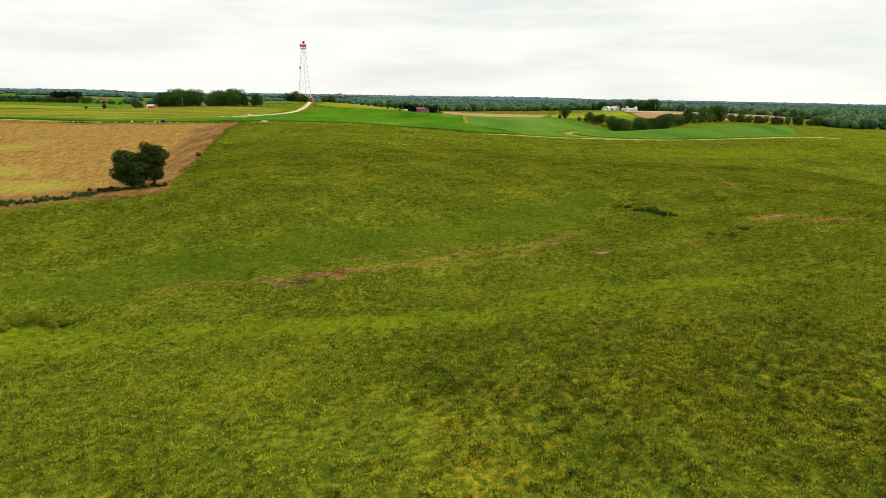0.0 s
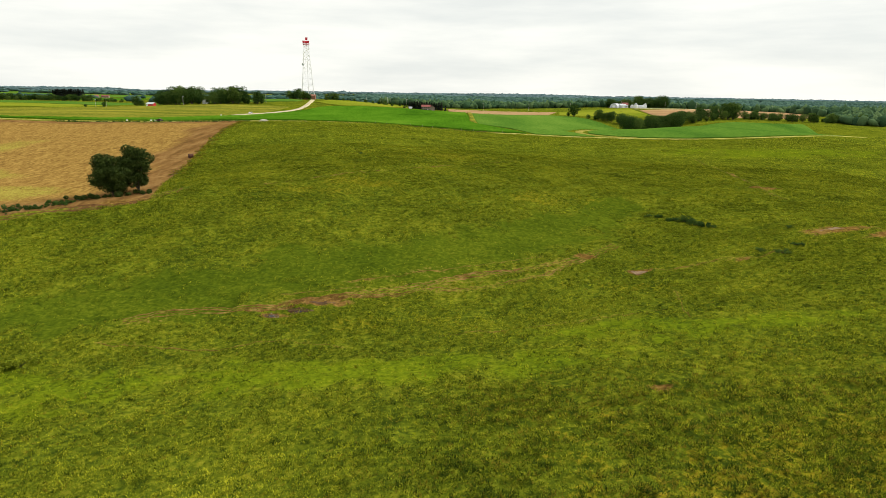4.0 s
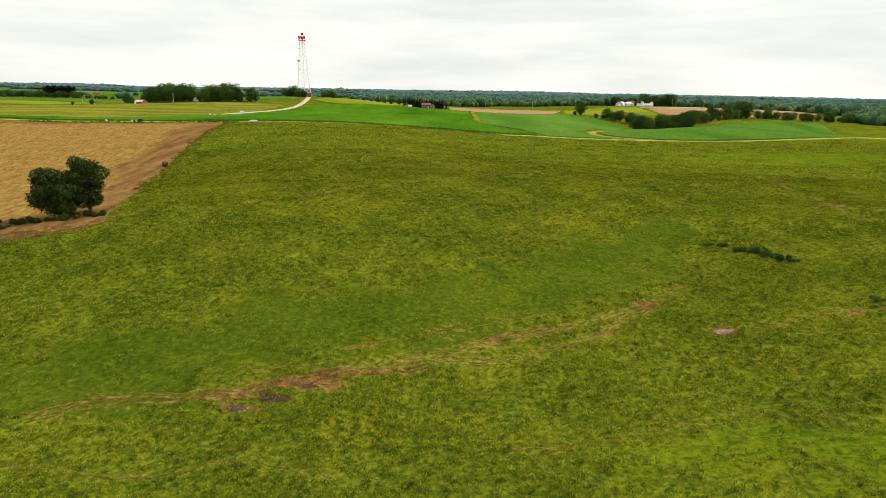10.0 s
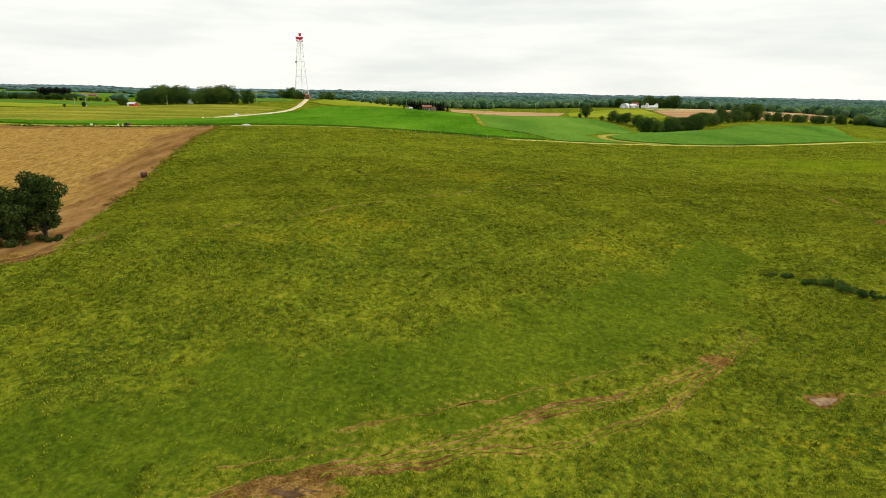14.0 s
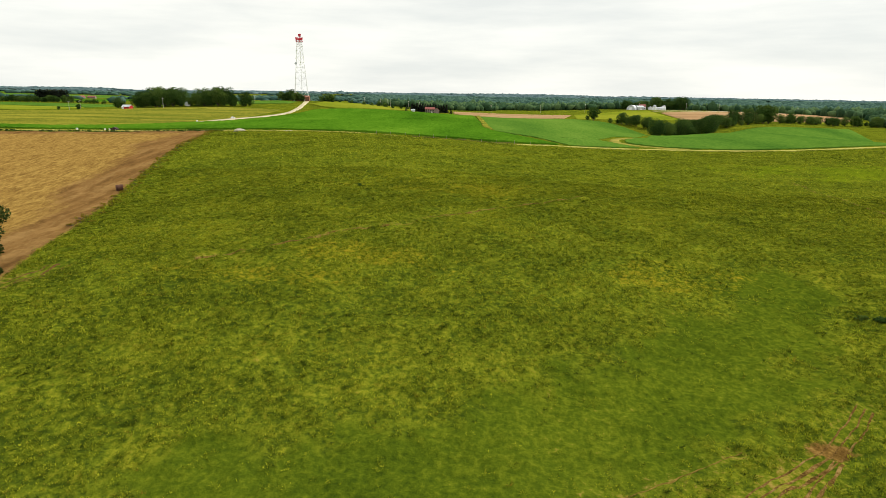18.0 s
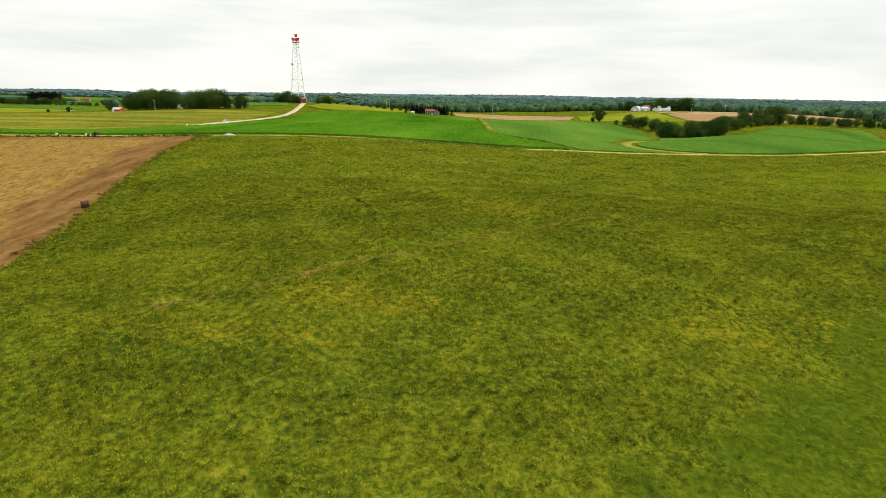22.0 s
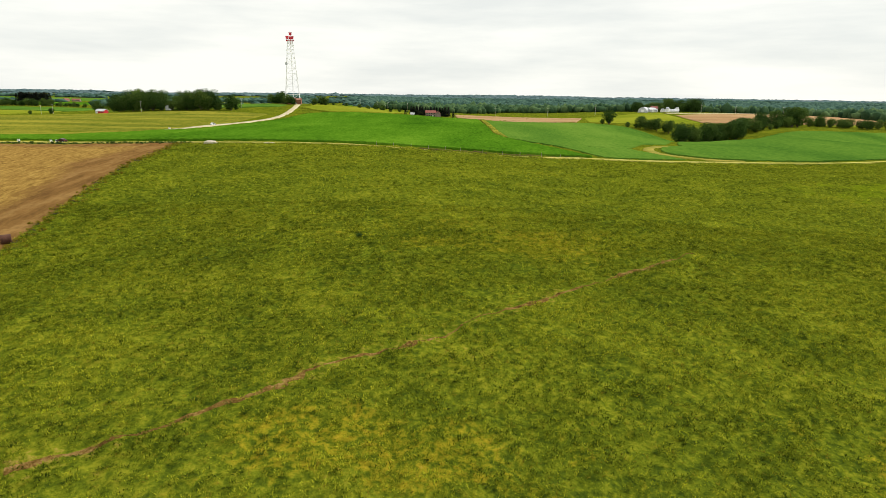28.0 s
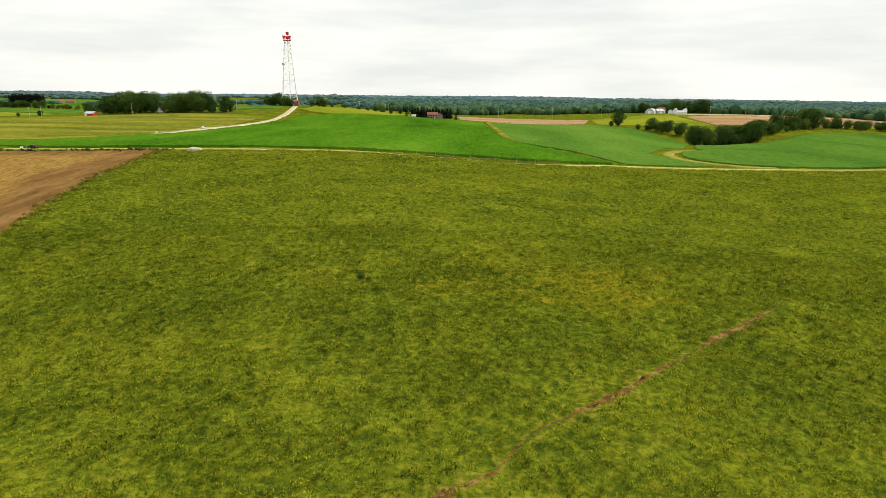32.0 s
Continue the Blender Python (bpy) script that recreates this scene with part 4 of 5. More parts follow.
grove([(-271, 770), (-276, 768)], 23, "grove along the meadow", 3, label="tallest broadleaf tree rising above the grove")
grove(row((-240, 884), (-208, 866), 7, 1), 10, "bushes below the mast", 4, label="rounded green tree below the lattice mast")
grove([(-232, 900), (-240, 908)], 15, "bushes below the mast", 5, label="rounded green tree below the lattice mast")
grove([(-184, 874), (-177, 878), (-171, 880), (-166, 884), (-150, 900)], 10, "bushes by the drive", 6, label="low rounded tree at the head of the drive")
grove([(133, 731)], 16.5, "", 7, 0, label="lone dense round tree at the field's edge")
grove([(127, 733)], 8, "", 8, 0, label="small tree beside the lone round tree")
grove(row((172, 640), (232, 668), 8, 2, 9), 15, "tree belt in the hollow", 9, 4.0, label="dark broadleaf tree in the belt of the hollow")
grove(row((232, 672), (312, 738), 9, 2, 9), 13, "tree belt in the hollow", 10, 4.5, label="dark broadleaf tree in the belt of the hollow")
grove(row((146, 712), (190, 690), 10, 1), 10.5, "tree row above the hollow", 11, label="dark tree in the row above the hollow")
grove(row((188, 690), (204, 672), 3, 2), 13, "tree row above the hollow", 12, label="dark tree in the row above the hollow")
grove([(314, 742), (322, 746), (317, 738)], 17, "tree belt in the hollow", 13, label="tall paler broadleaf tree over the hump")
grove(row((340, 750), (470, 728), 16, 3, 8), 10, "trees behind the hump", 14, 5.0, label="broadleaf tree at the edge of the woods")
grove(row((-1000, 1200), (-702, 1164), 36, 2, 9), 11, "tree line on the plain", 15, label="dark tree in a line on the plain")
grove(row((-700, 1162), (-620, 1135), 14, 1), 7, "tree line on the plain", 16, label="low bushy tree on the plain")
grove([(-513, 987), (-507, 990)], 14, "", 17, 1, label="slim tree standing alone near the barn")
grove([(-640, 835), (-470, 820), (-500, 830)], 6, "", 18, 1, label="small round bush on the meadow's brow")
grove(row((235, 995), (330, 1010), 12, 2, 10), 17, "farmstead trees", 19, label="shade tree behind the farm buildings")
grove(row((-90, 845), (-100, 860), 2, 1), 8, "", 20, label="light green tree near the house")
grove(row((-130, 868), (-62, 850), 8, 1), 6, "young trees by the house", 21, 1.0, label="young green tree in a planted row")


def make_spruce(seed):
    rng = np.random.default_rng(seed)
    tree = thing("spruce_tree", "dark spruce in the windbreak behind the house", "tree", pose(0, 0, 0), "spruce windbreak")
    bm = bmesh.new()
    rod(bm, (0, 0, -0.5), (0, 0, 11.5), 0.25, 0.05, 7)
    part("trunk", bm, M_BARK, tree)
    k = 1300
    z = 1.0 + 12 * rng.uniform(0, 1, k) ** 1.3
    r = 3.4 * (1 - z / 14.5) * rng.uniform(0.3, 1, k) ** 0.5
    a = rng.uniform(0, 2 * np.pi, k)
    p = np.stack([r * np.cos(a), r * np.sin(a), z], 1)
    out = np.stack([np.cos(a), np.sin(a), -0.35 + 0 * a], 1) * 0.8
    side = np.stack([-np.sin(a), np.cos(a), 0.2 * rng.standard_normal(k)], 1) * 0.35
    V = np.stack([p - side, p + out * 0.6 - side * 0.6, p + out, p + side], 1).reshape(-1, 3)
    crown = new("crown", mesh_np("crown", V, np.arange(k * 4).reshape(-1, 4), M_SPRUCE))
    crown.parent = tree
    return tree


spruce = make_spruce(4)
for i, (x, y) in enumerate(row((-66, 830), (-24, 836), 14, 2, 5)):
    plant(spruce, x, y, 47 * i, 0.66 + 0.04 * ((i * 7) % 5), i == 0, 0.2)
for i, (x, y) in enumerate([(-71, 812), (-18, 815)]):
    plant(spruce, x, y, 60 * i, 0.55)
for i, (x, y) in enumerate(row((-978, 1486), (-914, 1490), 13, 2, 8)):
    plant(spruce, x, y, 31 * i, 1.5 + 0.1 * (i % 3))


def woodland():
    """Distant woods as one mass of uneven crowns."""
    rng = np.random.default_rng(77)
    P = []

    def fill(x0, x1, y0, y1, gap, tall, gaps=0.25):
        k = int((x1 - x0) * (y1 - y0) / gap ** 2)
        x, y = rng.uniform(x0, x1, k), rng.uniform(y0, y1, k)
        ok = lumps(x, y, gap * 9, 31) > gaps
        for a, b in zip(x[ok], y[ok]):
            P.append((a, b, gap * rng.uniform(0.55, 0.95), tall * rng.uniform(0.75, 1.2)))

    fill(-130, 240, 1010, 1250, 7.5, 9.5, 0.14)
    fill(240, 640, 1040, 1250, 7.5, 10, 0.14)
    fill(440, 640, 700, 770, 7, 10, 0.08)
    fill(500, 900, 770, 960, 8, 11, 0.12)
    fill(760, 1500, 700, 1300, 11, 12, 0.15)
    fill(-150, 1500, 1250, 1800, 12, 11, 0.22)
    fill(-700, 2200, 1800, 2700, 18, 10, 0.34)
    fill(-1800, -500, 2700, 3700, 28, 9, 0.55)
    fill(-500, 3000, 2700, 3700, 28, 10, 0.34)
    fill(-3400, 3800, 3700, 4600, 38, 10, 0.32)
    for x0, x1, y0, y1 in ((-1700, -650, 1540, 1560), (-650, -120, 1200, 1225), (-420, -120, 1600, 1680), (-2000, -900, 2180, 2240), (-900, -300, 2080, 2180), (-3000, -1300, 2980, 3060)):
        fill(x0, x1, y0, y1, 12 if y0 < 1700 else 20, 9, 0.3)
    P = np.array(P)
    near = (P[:, 1] < 1300) & (P[:, 0] > -150)
    mid = (P[:, 1] < 2000) & ~near
    crowns("woodland_edge", M_NEARWOODS, "dark broadleaf woods at the valley's edge", P[near], 1, rng)
    # haze is in the colour of these crowns, paler and bluer farther out
    crowns("woodland", M_HAZEWOODS, "broadleaf woods in the valley, tinted blue for haze", P[mid], 1, rng)
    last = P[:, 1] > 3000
    crowns("woodland", M_HAZEWOODS, "distant woods on the plain, tinted blue for haze", P[~near & ~mid & ~last], 1, rng)
    crowns("woodland", M_FARHAZEWOODS, "horizon woods with pale blue haze in their colour", P[last], 1, rng)


def crowns(name, mat, label, P, fine, rng):
    bm = bmesh.new()
    bmesh.ops.create_icosphere(bm, subdivisions=fine, radius=1.0)
    base = np.array([v.co[:] for v in bm.verts])
    tri = np.array([[v.index for v in f.verts] for f in bm.faces])
    bm.free()
    n = len(P)
    d = 1 + 0.24 * rng.standard_normal((n, len(base)))
    V = base[None] * d[..., None]
    V = V * np.stack([P[:, 2], P[:, 2], P[:, 3] * 0.62], 1)[:, None]
    V += np.stack([P[:, 0], P[:, 1], land(P[:, 0], P[:, 1]) + P[:, 3] * 0.42], 1)[:, None]
    F = (tri[None] + (np.arange(n) * len(base))[:, None, None]).reshape(-1, 3)
    tagged(new(name, mesh_np(name, V.reshape(-1, 3), F, mat)), label, "woods", kind="stuff")


woodland()


def make_bush(label, x, y, wide, tall, seed, mat=None, leaves=700, size=0.16):
    rng = np.random.default_rng(seed)
    bush = thing("bush", label, "bush", pose(x, y, h1(x, y)))
    bm = bmesh.new()
    cs, rs = [], []
    for i in range(9):
        r = tall * rng.uniform(0.22, 0.5)
        c = (wide * 0.5 * rng.uniform(-1, 1), wide * 0.28 * rng.uniform(-1, 1), r * rng.uniform(0.5, 1.2))
        rod(bm, (c[0] * 0.02, c[1] * 0.02, -0.1), c, 0.05, 0.015, 5)
        cs.append(c)
        rs.append(r)
    part("stem", bm, M_BARK, bush)
    V, F = leaf_cloud(rng, cs, rs, leaves, size)
    ok = V.reshape(-1, 4, 3)[:, :, 2].min(1) > -0.15
    V = V.reshape(-1, 4, 3)[ok].reshape(-1, 3)
    F = np.arange(len(V)).reshape(-1, 4)
    ob = new("foliage", mesh_np("foliage", V, F, mat or M_WEED))
    ob.parent = bush
    return bush


for i, (x, y, w, t) in enumerate([(51.4, 162.6, 2.6, 1.5), (54.2, 161.0, 2.6, 1.9), (55.2, 157.8, 2.8, 2.0), (56.6, 155.6, 2.4, 1.6), (48.6, 164.6, 2.2, 1.0), (46.5, 165.4, 2.0, 0.7), (57.8, 154.3, 1.8, 0.8)]):
    make_bush("low dark green shrub in the draw", x, y, w, t, 40 + i, M_LEAF2, 1100, 0.13)
for i, (x, y, w, t) in enumerate([(61, 129.5, 3.0, 1.0), (59, 132.5, 3.0, 0.9), (66, 133, 2.2, 0.8), (-37, 235.5, 0.5, 0.8), (-60, 225, 1.4, 0.8), (71.5, 147, 2.2, 0.8)]):
    make_bush("dark weedy bush in open pasture", x, y, w, t, 50 + i, M_LEAF2, 700, 0.11)
for i in range(8):
    make_bush("yellow-green willow scrub on the wet draw", -77 + 2.5 * i, 84.5 + 1.4 * math.sin(i * 1.7) + 0.5 * i, 3.6, 1.5 + 0.5 * (i % 3), 60 + i, M_SCRUB, 1400, 0.13)
for i in range(20):
    f = i / 19
    make_bush("green hedge bush along the stubble's lower edge", -128 + 30 * f, 147.5 + 13 * f * f + 0.6 * math.sin(i * 1.9), 6.5, 0.9 + 0.5 * ((i * 7) % 4) / 3, 80 + i, M_LEAF2, 700)
for x, y, w, t, q in ((-94, 164.5, 5, 1.6, 191), (-88.5, 166, 5, 1.8, 192), (-83.5, 168.5, 4.5, 1.6, 193), (-98, 163, 5, 1.4, 194)):
    make_bush("leafy undergrowth at the foot of the oaks", x, y, w, t, q, M_LEAF, 900, 0.22)
make_bush("dense bush at the stubble's lower corner", -118, 150, 7.0, 2.6, 99, M_LEAF2, 900, 0.3)
for i in range(54):
    f = i / 53
    make_bush("dry grass and weeds along the stubble edge", -91.5 - 38 * f + 0.7 * math.sin(i * 2.1), 203 + 175 * f, 4.0, 0.45 + 0.18 * ((i * 5) % 4), 320 + i, M_TUFT, 150)
for i in range(30):
    x = -262 + 4.6 * i + 1.5 * math.sin(i * 1.3)
    make_bush("rank green weeds on the lane's verge", x, float(np.interp(x, [p[0] for p in LANE], [p[1] for p in LANE])) - 4.5, 6.0, 0.6 + 0.25 * ((i * 5) % 3), 150 + i, M_LEAF2, 260, 0.26)


# ---- mast ----
def make_mast():
    x, y = -216.0, 895.0
    mast = thing("lattice_mast", "tall white lattice communications mast with red dishes", "mast", pose(x, y, float(land(x, y)) - 0.2, 0, 0, 12) @ Matrix.Diagonal((1, 1, 1.03, 1)))
    top, foot, head = 72.0, 9.2, 3.0
    levels = [0, 11, 20, 28, 35, 41, 47, 52.5, 57.5, 62, 66, 69, 72]

    def half(z):
        return foot + (head - foot) * (z / top) ** 0.92

    for sx, sy in ((1, 1), (-1, 1), (-1, -1), (1, -1)):
        bm = bmesh.new()
        for a, b in zip(levels, levels[1:]):
            rod(bm, (sx * half(a), sy * half(a), a), (sx * half(b), sy * half(b), b), 0.32 - 0.14 * a / top, 0.32 - 0.14 * b / top, 6)
        part("leg", bm, M_WHITE, mast)
    for i, (a, b) in enumerate(zip(levels, levels[1:])):
        h0, h2 = half(a), half(b)
        bm = bmesh.new()
        cs = [(1, 1), (-1, 1), (-1, -1), (1, -1)]
        for (ax, ay), (bx, by) in zip(cs, cs[1:] + cs[:1]):
            r = 0.10 if i else 0.2
            rod(bm, (ax * h2, ay * h2, b), (bx * h2, by * h2, b), r, r, 5)
            rod(bm, (ax * h0, ay * h0, a), (bx * h2, by * h2, b), r * 0.8, r * 0.8, 4)
            rod(bm, (bx * h0, by * h0, a), (ax * h2, ay * h2, b), r * 0.8, r * 0.8, 4)
        part("bracing", bm, M_WHITE, mast)
    bm = bmesh.new()
    box(bm, -4.4, -4.4, 71.6, 4.4, 4.4, 72.1)
    part("platform", bm, M_RED, mast, "red steel top platform")
    bm = bmesh.new()
    for z in (73.2,):
        for a, b in (((-4.4, -4.4), (4.4, -4.4)), ((4.4, -4.4), (4.4, 4.4)), ((4.4, 4.4), (-4.4, 4.4)), ((-4.4, 4.4), (-4.4, -4.4))):
            rod(bm, (*a, z), (*b, z), 0.08)
            for f in (0, 0.5):
                q = (a[0] + (b[0] - a[0]) * f, a[1] + (b[1] - a[1]) * f)
                rod(bm, (*q, 72), (*q, z), 0.08)
    part("railing", bm, M_RED, mast, "red platform railing")
    for dx, dy, z, turn, tilt in ((-3.4, -3.6, 75.0, 25, -14), (3.2, -3.4, 75.0, -30, -14), (0.5, -0.6, 79.4, 8, -12), (0.0, 3.6, 75.2, 180, -10)):
        bm = bmesh.new()
        m = pose(dx, dy, z, tilt, 0, turn)
        rim = [(-1.5, -1.7), (1.5, -1.7), (1.8, 1.7), (-1.8, 1.7)]
        prof = [(0.0, 1.0), (0.5, 0.96), (1.1, 0.72), (1.9, 0.3)]
        rings = [[bm.verts.new(m @ Vector((px * s, d - 0.8, pz * s))) for px, pz in rim] for d, s in prof]
        bm.faces.new(rings[0])
        for r0, r1 in zip(rings, rings[1:]):
            for i in range(4):
                bm.faces.new((r0[i], r0[(i + 1) % 4], r1[(i + 1) % 4], r1[i]))
        bm.faces.new(rings[-1][::-1])
        bmesh.ops.recalc_face_normals(bm, faces=bm.faces)
        part("horn_antenna", bm, M_RED, mast, "red horn-shaped antenna")
    bm = bmesh.new()
    rod(bm, (0.6, -0.4, 72), (0.6, -0.4, 78), 0.25, 0.2)
    rod(bm, (-3.4, -3.4, 72), (-3.4, -3.4, 75), 0.2)
    rod(bm, (3.2, -3.2, 72), (3.2, -3.2, 75), 0.2)
    part("antenna_mount", bm, M_RED, mast)
    for z, side, r in ((46.0, -1, 1.7), (61.0, -1, 0.9), (66.5, 1, 0.8), (52.0, -1, 0.6)):
        bm = bmesh.new()
        w = half(z)
        q = Matrix.Translation((side * (w + 0.3), -w - 0.5, z)) @ pose(0, 0, 0, 90, 0, 20 * side)
        bmesh.ops.create_cone(bm, cap_ends=True, segments=16, radius1=r, radius2=r * 0.9, depth=0.7, matrix=q)
        part("dish", bm, M_WHITE if z != 46.0 else M_TIN, mast, "grey microwave dish")
    bm = bmesh.new()
    rod(bm, (0.7, 0.7, 0), (0.7, 0.7, 71), 0.35, 0.35, 6)
    part("cable_run", bm, M_WHITE, mast)
    for sx, sy in ((1, 1), (-1, 1), (-1, -1), (1, -1)):
        bm = bmesh.new()
        box(bm, sx * foot - 1.0, sy * foot - 1.0, -1.0, sx * foot + 1.0, sy * foot + 1.0, 0.5)
        part("footing", bm, M_TIN, mast, "concrete footing")
    return mast


make_mast()


# ---- buildings ----
def gable(name, label, category, x, y, turn, w, d, eave, ridge, wall_mat, roof_mat, windows=(), door=None, over=0.4, group=""):
    """A gabled building: w along its ridge, d across it. windows: (side, along, sill, width, height)."""
    b = thing(name, label, category, pose(x, y, float(land(x, y)), 0, 0, turn), group)
    bm = bmesh.new()
    f = [(-d / 2, -1.2), (d / 2, -1.2), (d / 2, eave), (0, ridge), (-d / 2, eave)]
    prism(bm, f, -w / 2, w / 2)
    bmesh.ops.rotate(bm, verts=bm.verts, matrix=Matrix.Rotation(radians(90), 3, "Z"))
    part("wall", bm, wall_mat, b)
    s = (ridge - eave) / (d / 2)
    for sg in (1, -1):
        bm = bmesh.new()
        prism(bm, [(0, ridge + 0.05), (0, ridge + 0.3), (sg * (d / 2 + over), eave - s * over + 0.3), (sg * (d / 2 + over), eave - s * over + 0.05)], -w / 2 - over, w / 2 + over)
        bmesh.ops.rotate(bm, verts=bm.verts, matrix=Matrix.Rotation(radians(90), 3, "Z"))
        part("roof", bm, roof_mat, b)
    for side, along, sill, ww, hh in windows:
        bm = bmesh.new()
        yy = side * d / 2
        box(bm, along - ww / 2, min(yy, yy + side * 0.05), sill, along + ww / 2, max(yy, yy + side * 0.05), sill + hh)
        part("window", bm, M_GLASS, b)
    if door:
        side, along, ww, hh, mat = door
        bm = bmesh.new()
        yy = side * d / 2
        box(bm, along - ww / 2, min(yy, yy + side * 0.06), 0, along + ww / 2, max(yy, yy + side * 0.06), hh)
        part("door", bm, mat, b)
    return b


gable("red_barn", "small red board barn with a pale metal roof", "barn", -364, 735, -6, 8.5, 7, 2.2, 4.0, M_BARNRED, M_TIN, [(-1, 2, 0.9, 1.0, 0.9)], (-1, -3.2, 2.4, 2.2, M_WHITE))
gable("white_shed", "white gabled shed between two groves", "shed", -314, 772, 80, 6, 5, 3.0, 4.4, M_WHITE, M_TIN)
house = gable("farmhouse", "two-storey tan farmhouse with a red-brown roof", "house", -43, 812, 3, 11, 8, 4.6, 6.8, M_SIDING, M_SHINGLE,
              [(-1, a, z, 1.3, 1.3) for a in (-4, -1.5, 1, 3.8) for z in (0.8, 3.0)], (-1, 2.4, 1.0, 2.1, M_WHITE))
gable("house_wing", "lower wing of the farmhouse with dark dormer", "house", -35, 813, 93, 8, 6, 4.0, 6.2, M_SIDING, M_SHINGLE, [(1, 0, 1.2, 1.4, 1.4)])
gable("garden_shed", "small pale garden shed by the windbreak", "shed", -63, 812, 0, 4, 3.5, 2.2, 3.2, M_WHITE, M_TIN)
gable("mast_hut", "rust-brown equipment hut at the mast's foot", "hut", -212, 884, 5, 18, 8, 5.0, 6.6, M_BRICKISH, M_BRICKISH, [(-1, -3, 1.2, 1.2, 1.2)], (-1, 3, 1.6, 2.2, M_POLE))
gable("machine_shed", "pale metal machine shed", "shed", 251.8, 974, 20, 11, 9, 3.4, 5.6, M_TIN, M_TIN, (), (-1, 0, 4, 3.2, M_WHITE), group="farmstead")
gable("white_house", "white farmhouse among shade trees", "house", 259.2, 985, 0, 9, 7, 4.6, 7.4, M_WHITE, M_SHINGLE, [(-1, -2.5, 1, 1.1, 1.3), (-1, 2.5, 1, 1.1, 1.3)], group="farmstead")
gable("white_garage", "white garage with a pale roof", "garage", 268.1, 974, 80, 6, 6, 2.6, 4.6, M_WHITE, M_TIN, group="farmstead")
gable("long_shed", "long white livestock shed", "shed", 279.2, 970, -4, 14, 7, 2.2, 3.8, M_WHITE, M_TIN, group="farmstead")
gable("white_barn", "small white barn at the farmstead's end", "barn", 288.8, 980, 85, 6, 5, 4.0, 6.0, M_WHITE, M_TIN, group="farmstead")
gable("white_roadside_shed", "long low white shed by a far road", "shed", 694, 1335, 0, 30, 10, 3.4, 5.4, M_WHITE, M_WHITE)
gable("tan_farm_building", "tan farm building on the plain", "barn", -943, 1645, 10, 18, 10, 4.0, 7.0, M_SIDING, M_SHINGLE)
gable("tan_farm_building", "tan farm building on the plain", "barn", -975, 1655, 80, 14, 10, 4.0, 7.0, M_SIDING, M_SHINGLE)


def hoop_barn(x, y, turn):
    b = thing("hoop_barn", "round-roofed pale hoop barn", "barn", pose(x, y, float(land(x, y)), 0, 0, turn), "farmstead")
    bm = bmesh.new()
    arc = [(6 * math.cos(a), 6.6 * math.sin(a)) for a in np.linspace(0, math.pi, 13)]
    prism(bm, [(6, -1)] + arc + [(-6, -1)], -9, 9)
    part("shell", bm, M_TIN, b)
    bm = bmesh.new()
    box(bm, -2.0, -9.08, 0, 2.0, -9.0, 3.6)
    part("door", bm, M_WHITE, b)
    return b


hoop_barn(240, 968, -28)


def make_silo(x, y, r, hgt):
    s = thing("silo", "white farm silo with a domed cap", "silo", pose(x, y, float(land(x, y))), "farmstead")
    bm = bmesh.new()
    rod(bm, (0, 0, -1), (0, 0, hgt), r, r, 16)
    part("barrel", bm, M_WHITE, s)
    bm = bmesh.new()
    bmesh.ops.create_uvsphere(bm, u_segments=16, v_segments=8, radius=r, matrix=Matrix.Translation((0, 0, hgt)))
    part("cap", bm, M_TIN, s)


make_silo(270.5, 964, 2.6, 4.4)
make_silo(287, 972, 1.5, 5.5)


# ---- poles and fences ----
def make_pole(tall, arm=True):
    p = thing("utility_pole", "pale wooden utility pole with crossarm", "pole", pose(0, 0, 0), "utility poles")
    bm = bmesh.new()
    rod(bm, (0, 0, -1), (0, 0, tall), 0.16, 0.11, 8)
    part("shaft", bm, M_POLE, p)
    if arm:
        bm = bmesh.new()
        box(bm, -1.2, -0.08, tall - 0.7, 1.2, 0.08, tall - 0.5)
        part("crossarm", bm, M_POLE, p)
        for q in (-1.0, 0.0, 1.0):
            bm = bmesh.new()
            rod(bm, (q, 0, tall - 0.5), (q, 0, tall - 0.25), 0.06, 0.04)
            part("insulator", bm, M_WHITE, p)
    return p


pole = make_pole(10.5)
for i, (x, y) in enumerate([(-244, 789), (-330, 745), (-455, 800), (-480, 818), (-110, 880), (-101, 884), (-96, 870), (-74, 886), (-60, 890), (-130, 876), (35, 905), (100, 900), (160, 905), (240, 935), (310, 950), (360, 960), (440, 990), (520, 1050)]):
    m = pose(x, y, float(land(x, y)), 0, 0, 20 * i)
    if i == 0:
        pole.matrix_world = m
    else:
        copy_thing(pole, m)


def make_post():
    p = new("fence_post")
    tagged(p, "grey weathered wooden fence post beside the lane", "fence post", "lane fence")
    bm = bmesh.new()
    rod(bm, (0, 0, -0.4), (0.02, 0, 1.45), 0.10, 0.085, 7)
    part("shaft", bm, M_POST, p)
    bm = bmesh.new()
    rod(bm, (0.02, 0, 1.45), (0.02, 0, 1.5), 0.085, 0.04, 7)
    part("top", bm, M_POST, p)
    return p


post = make_post()
fence = spline([(-52, 386.5), (-17, 386), (8, 388.5), (26, 394)], 7.0)
for i, p in enumerate(fence):
    m = pose(p[0], p[1], h1(p[0], p[1]), 3 * math.sin(i * 3.1), 3 * math.cos(i * 2.3), 40 * i)
    if i == 0:
        post.matrix_world = m
    else:
        copy_thing(post, m)


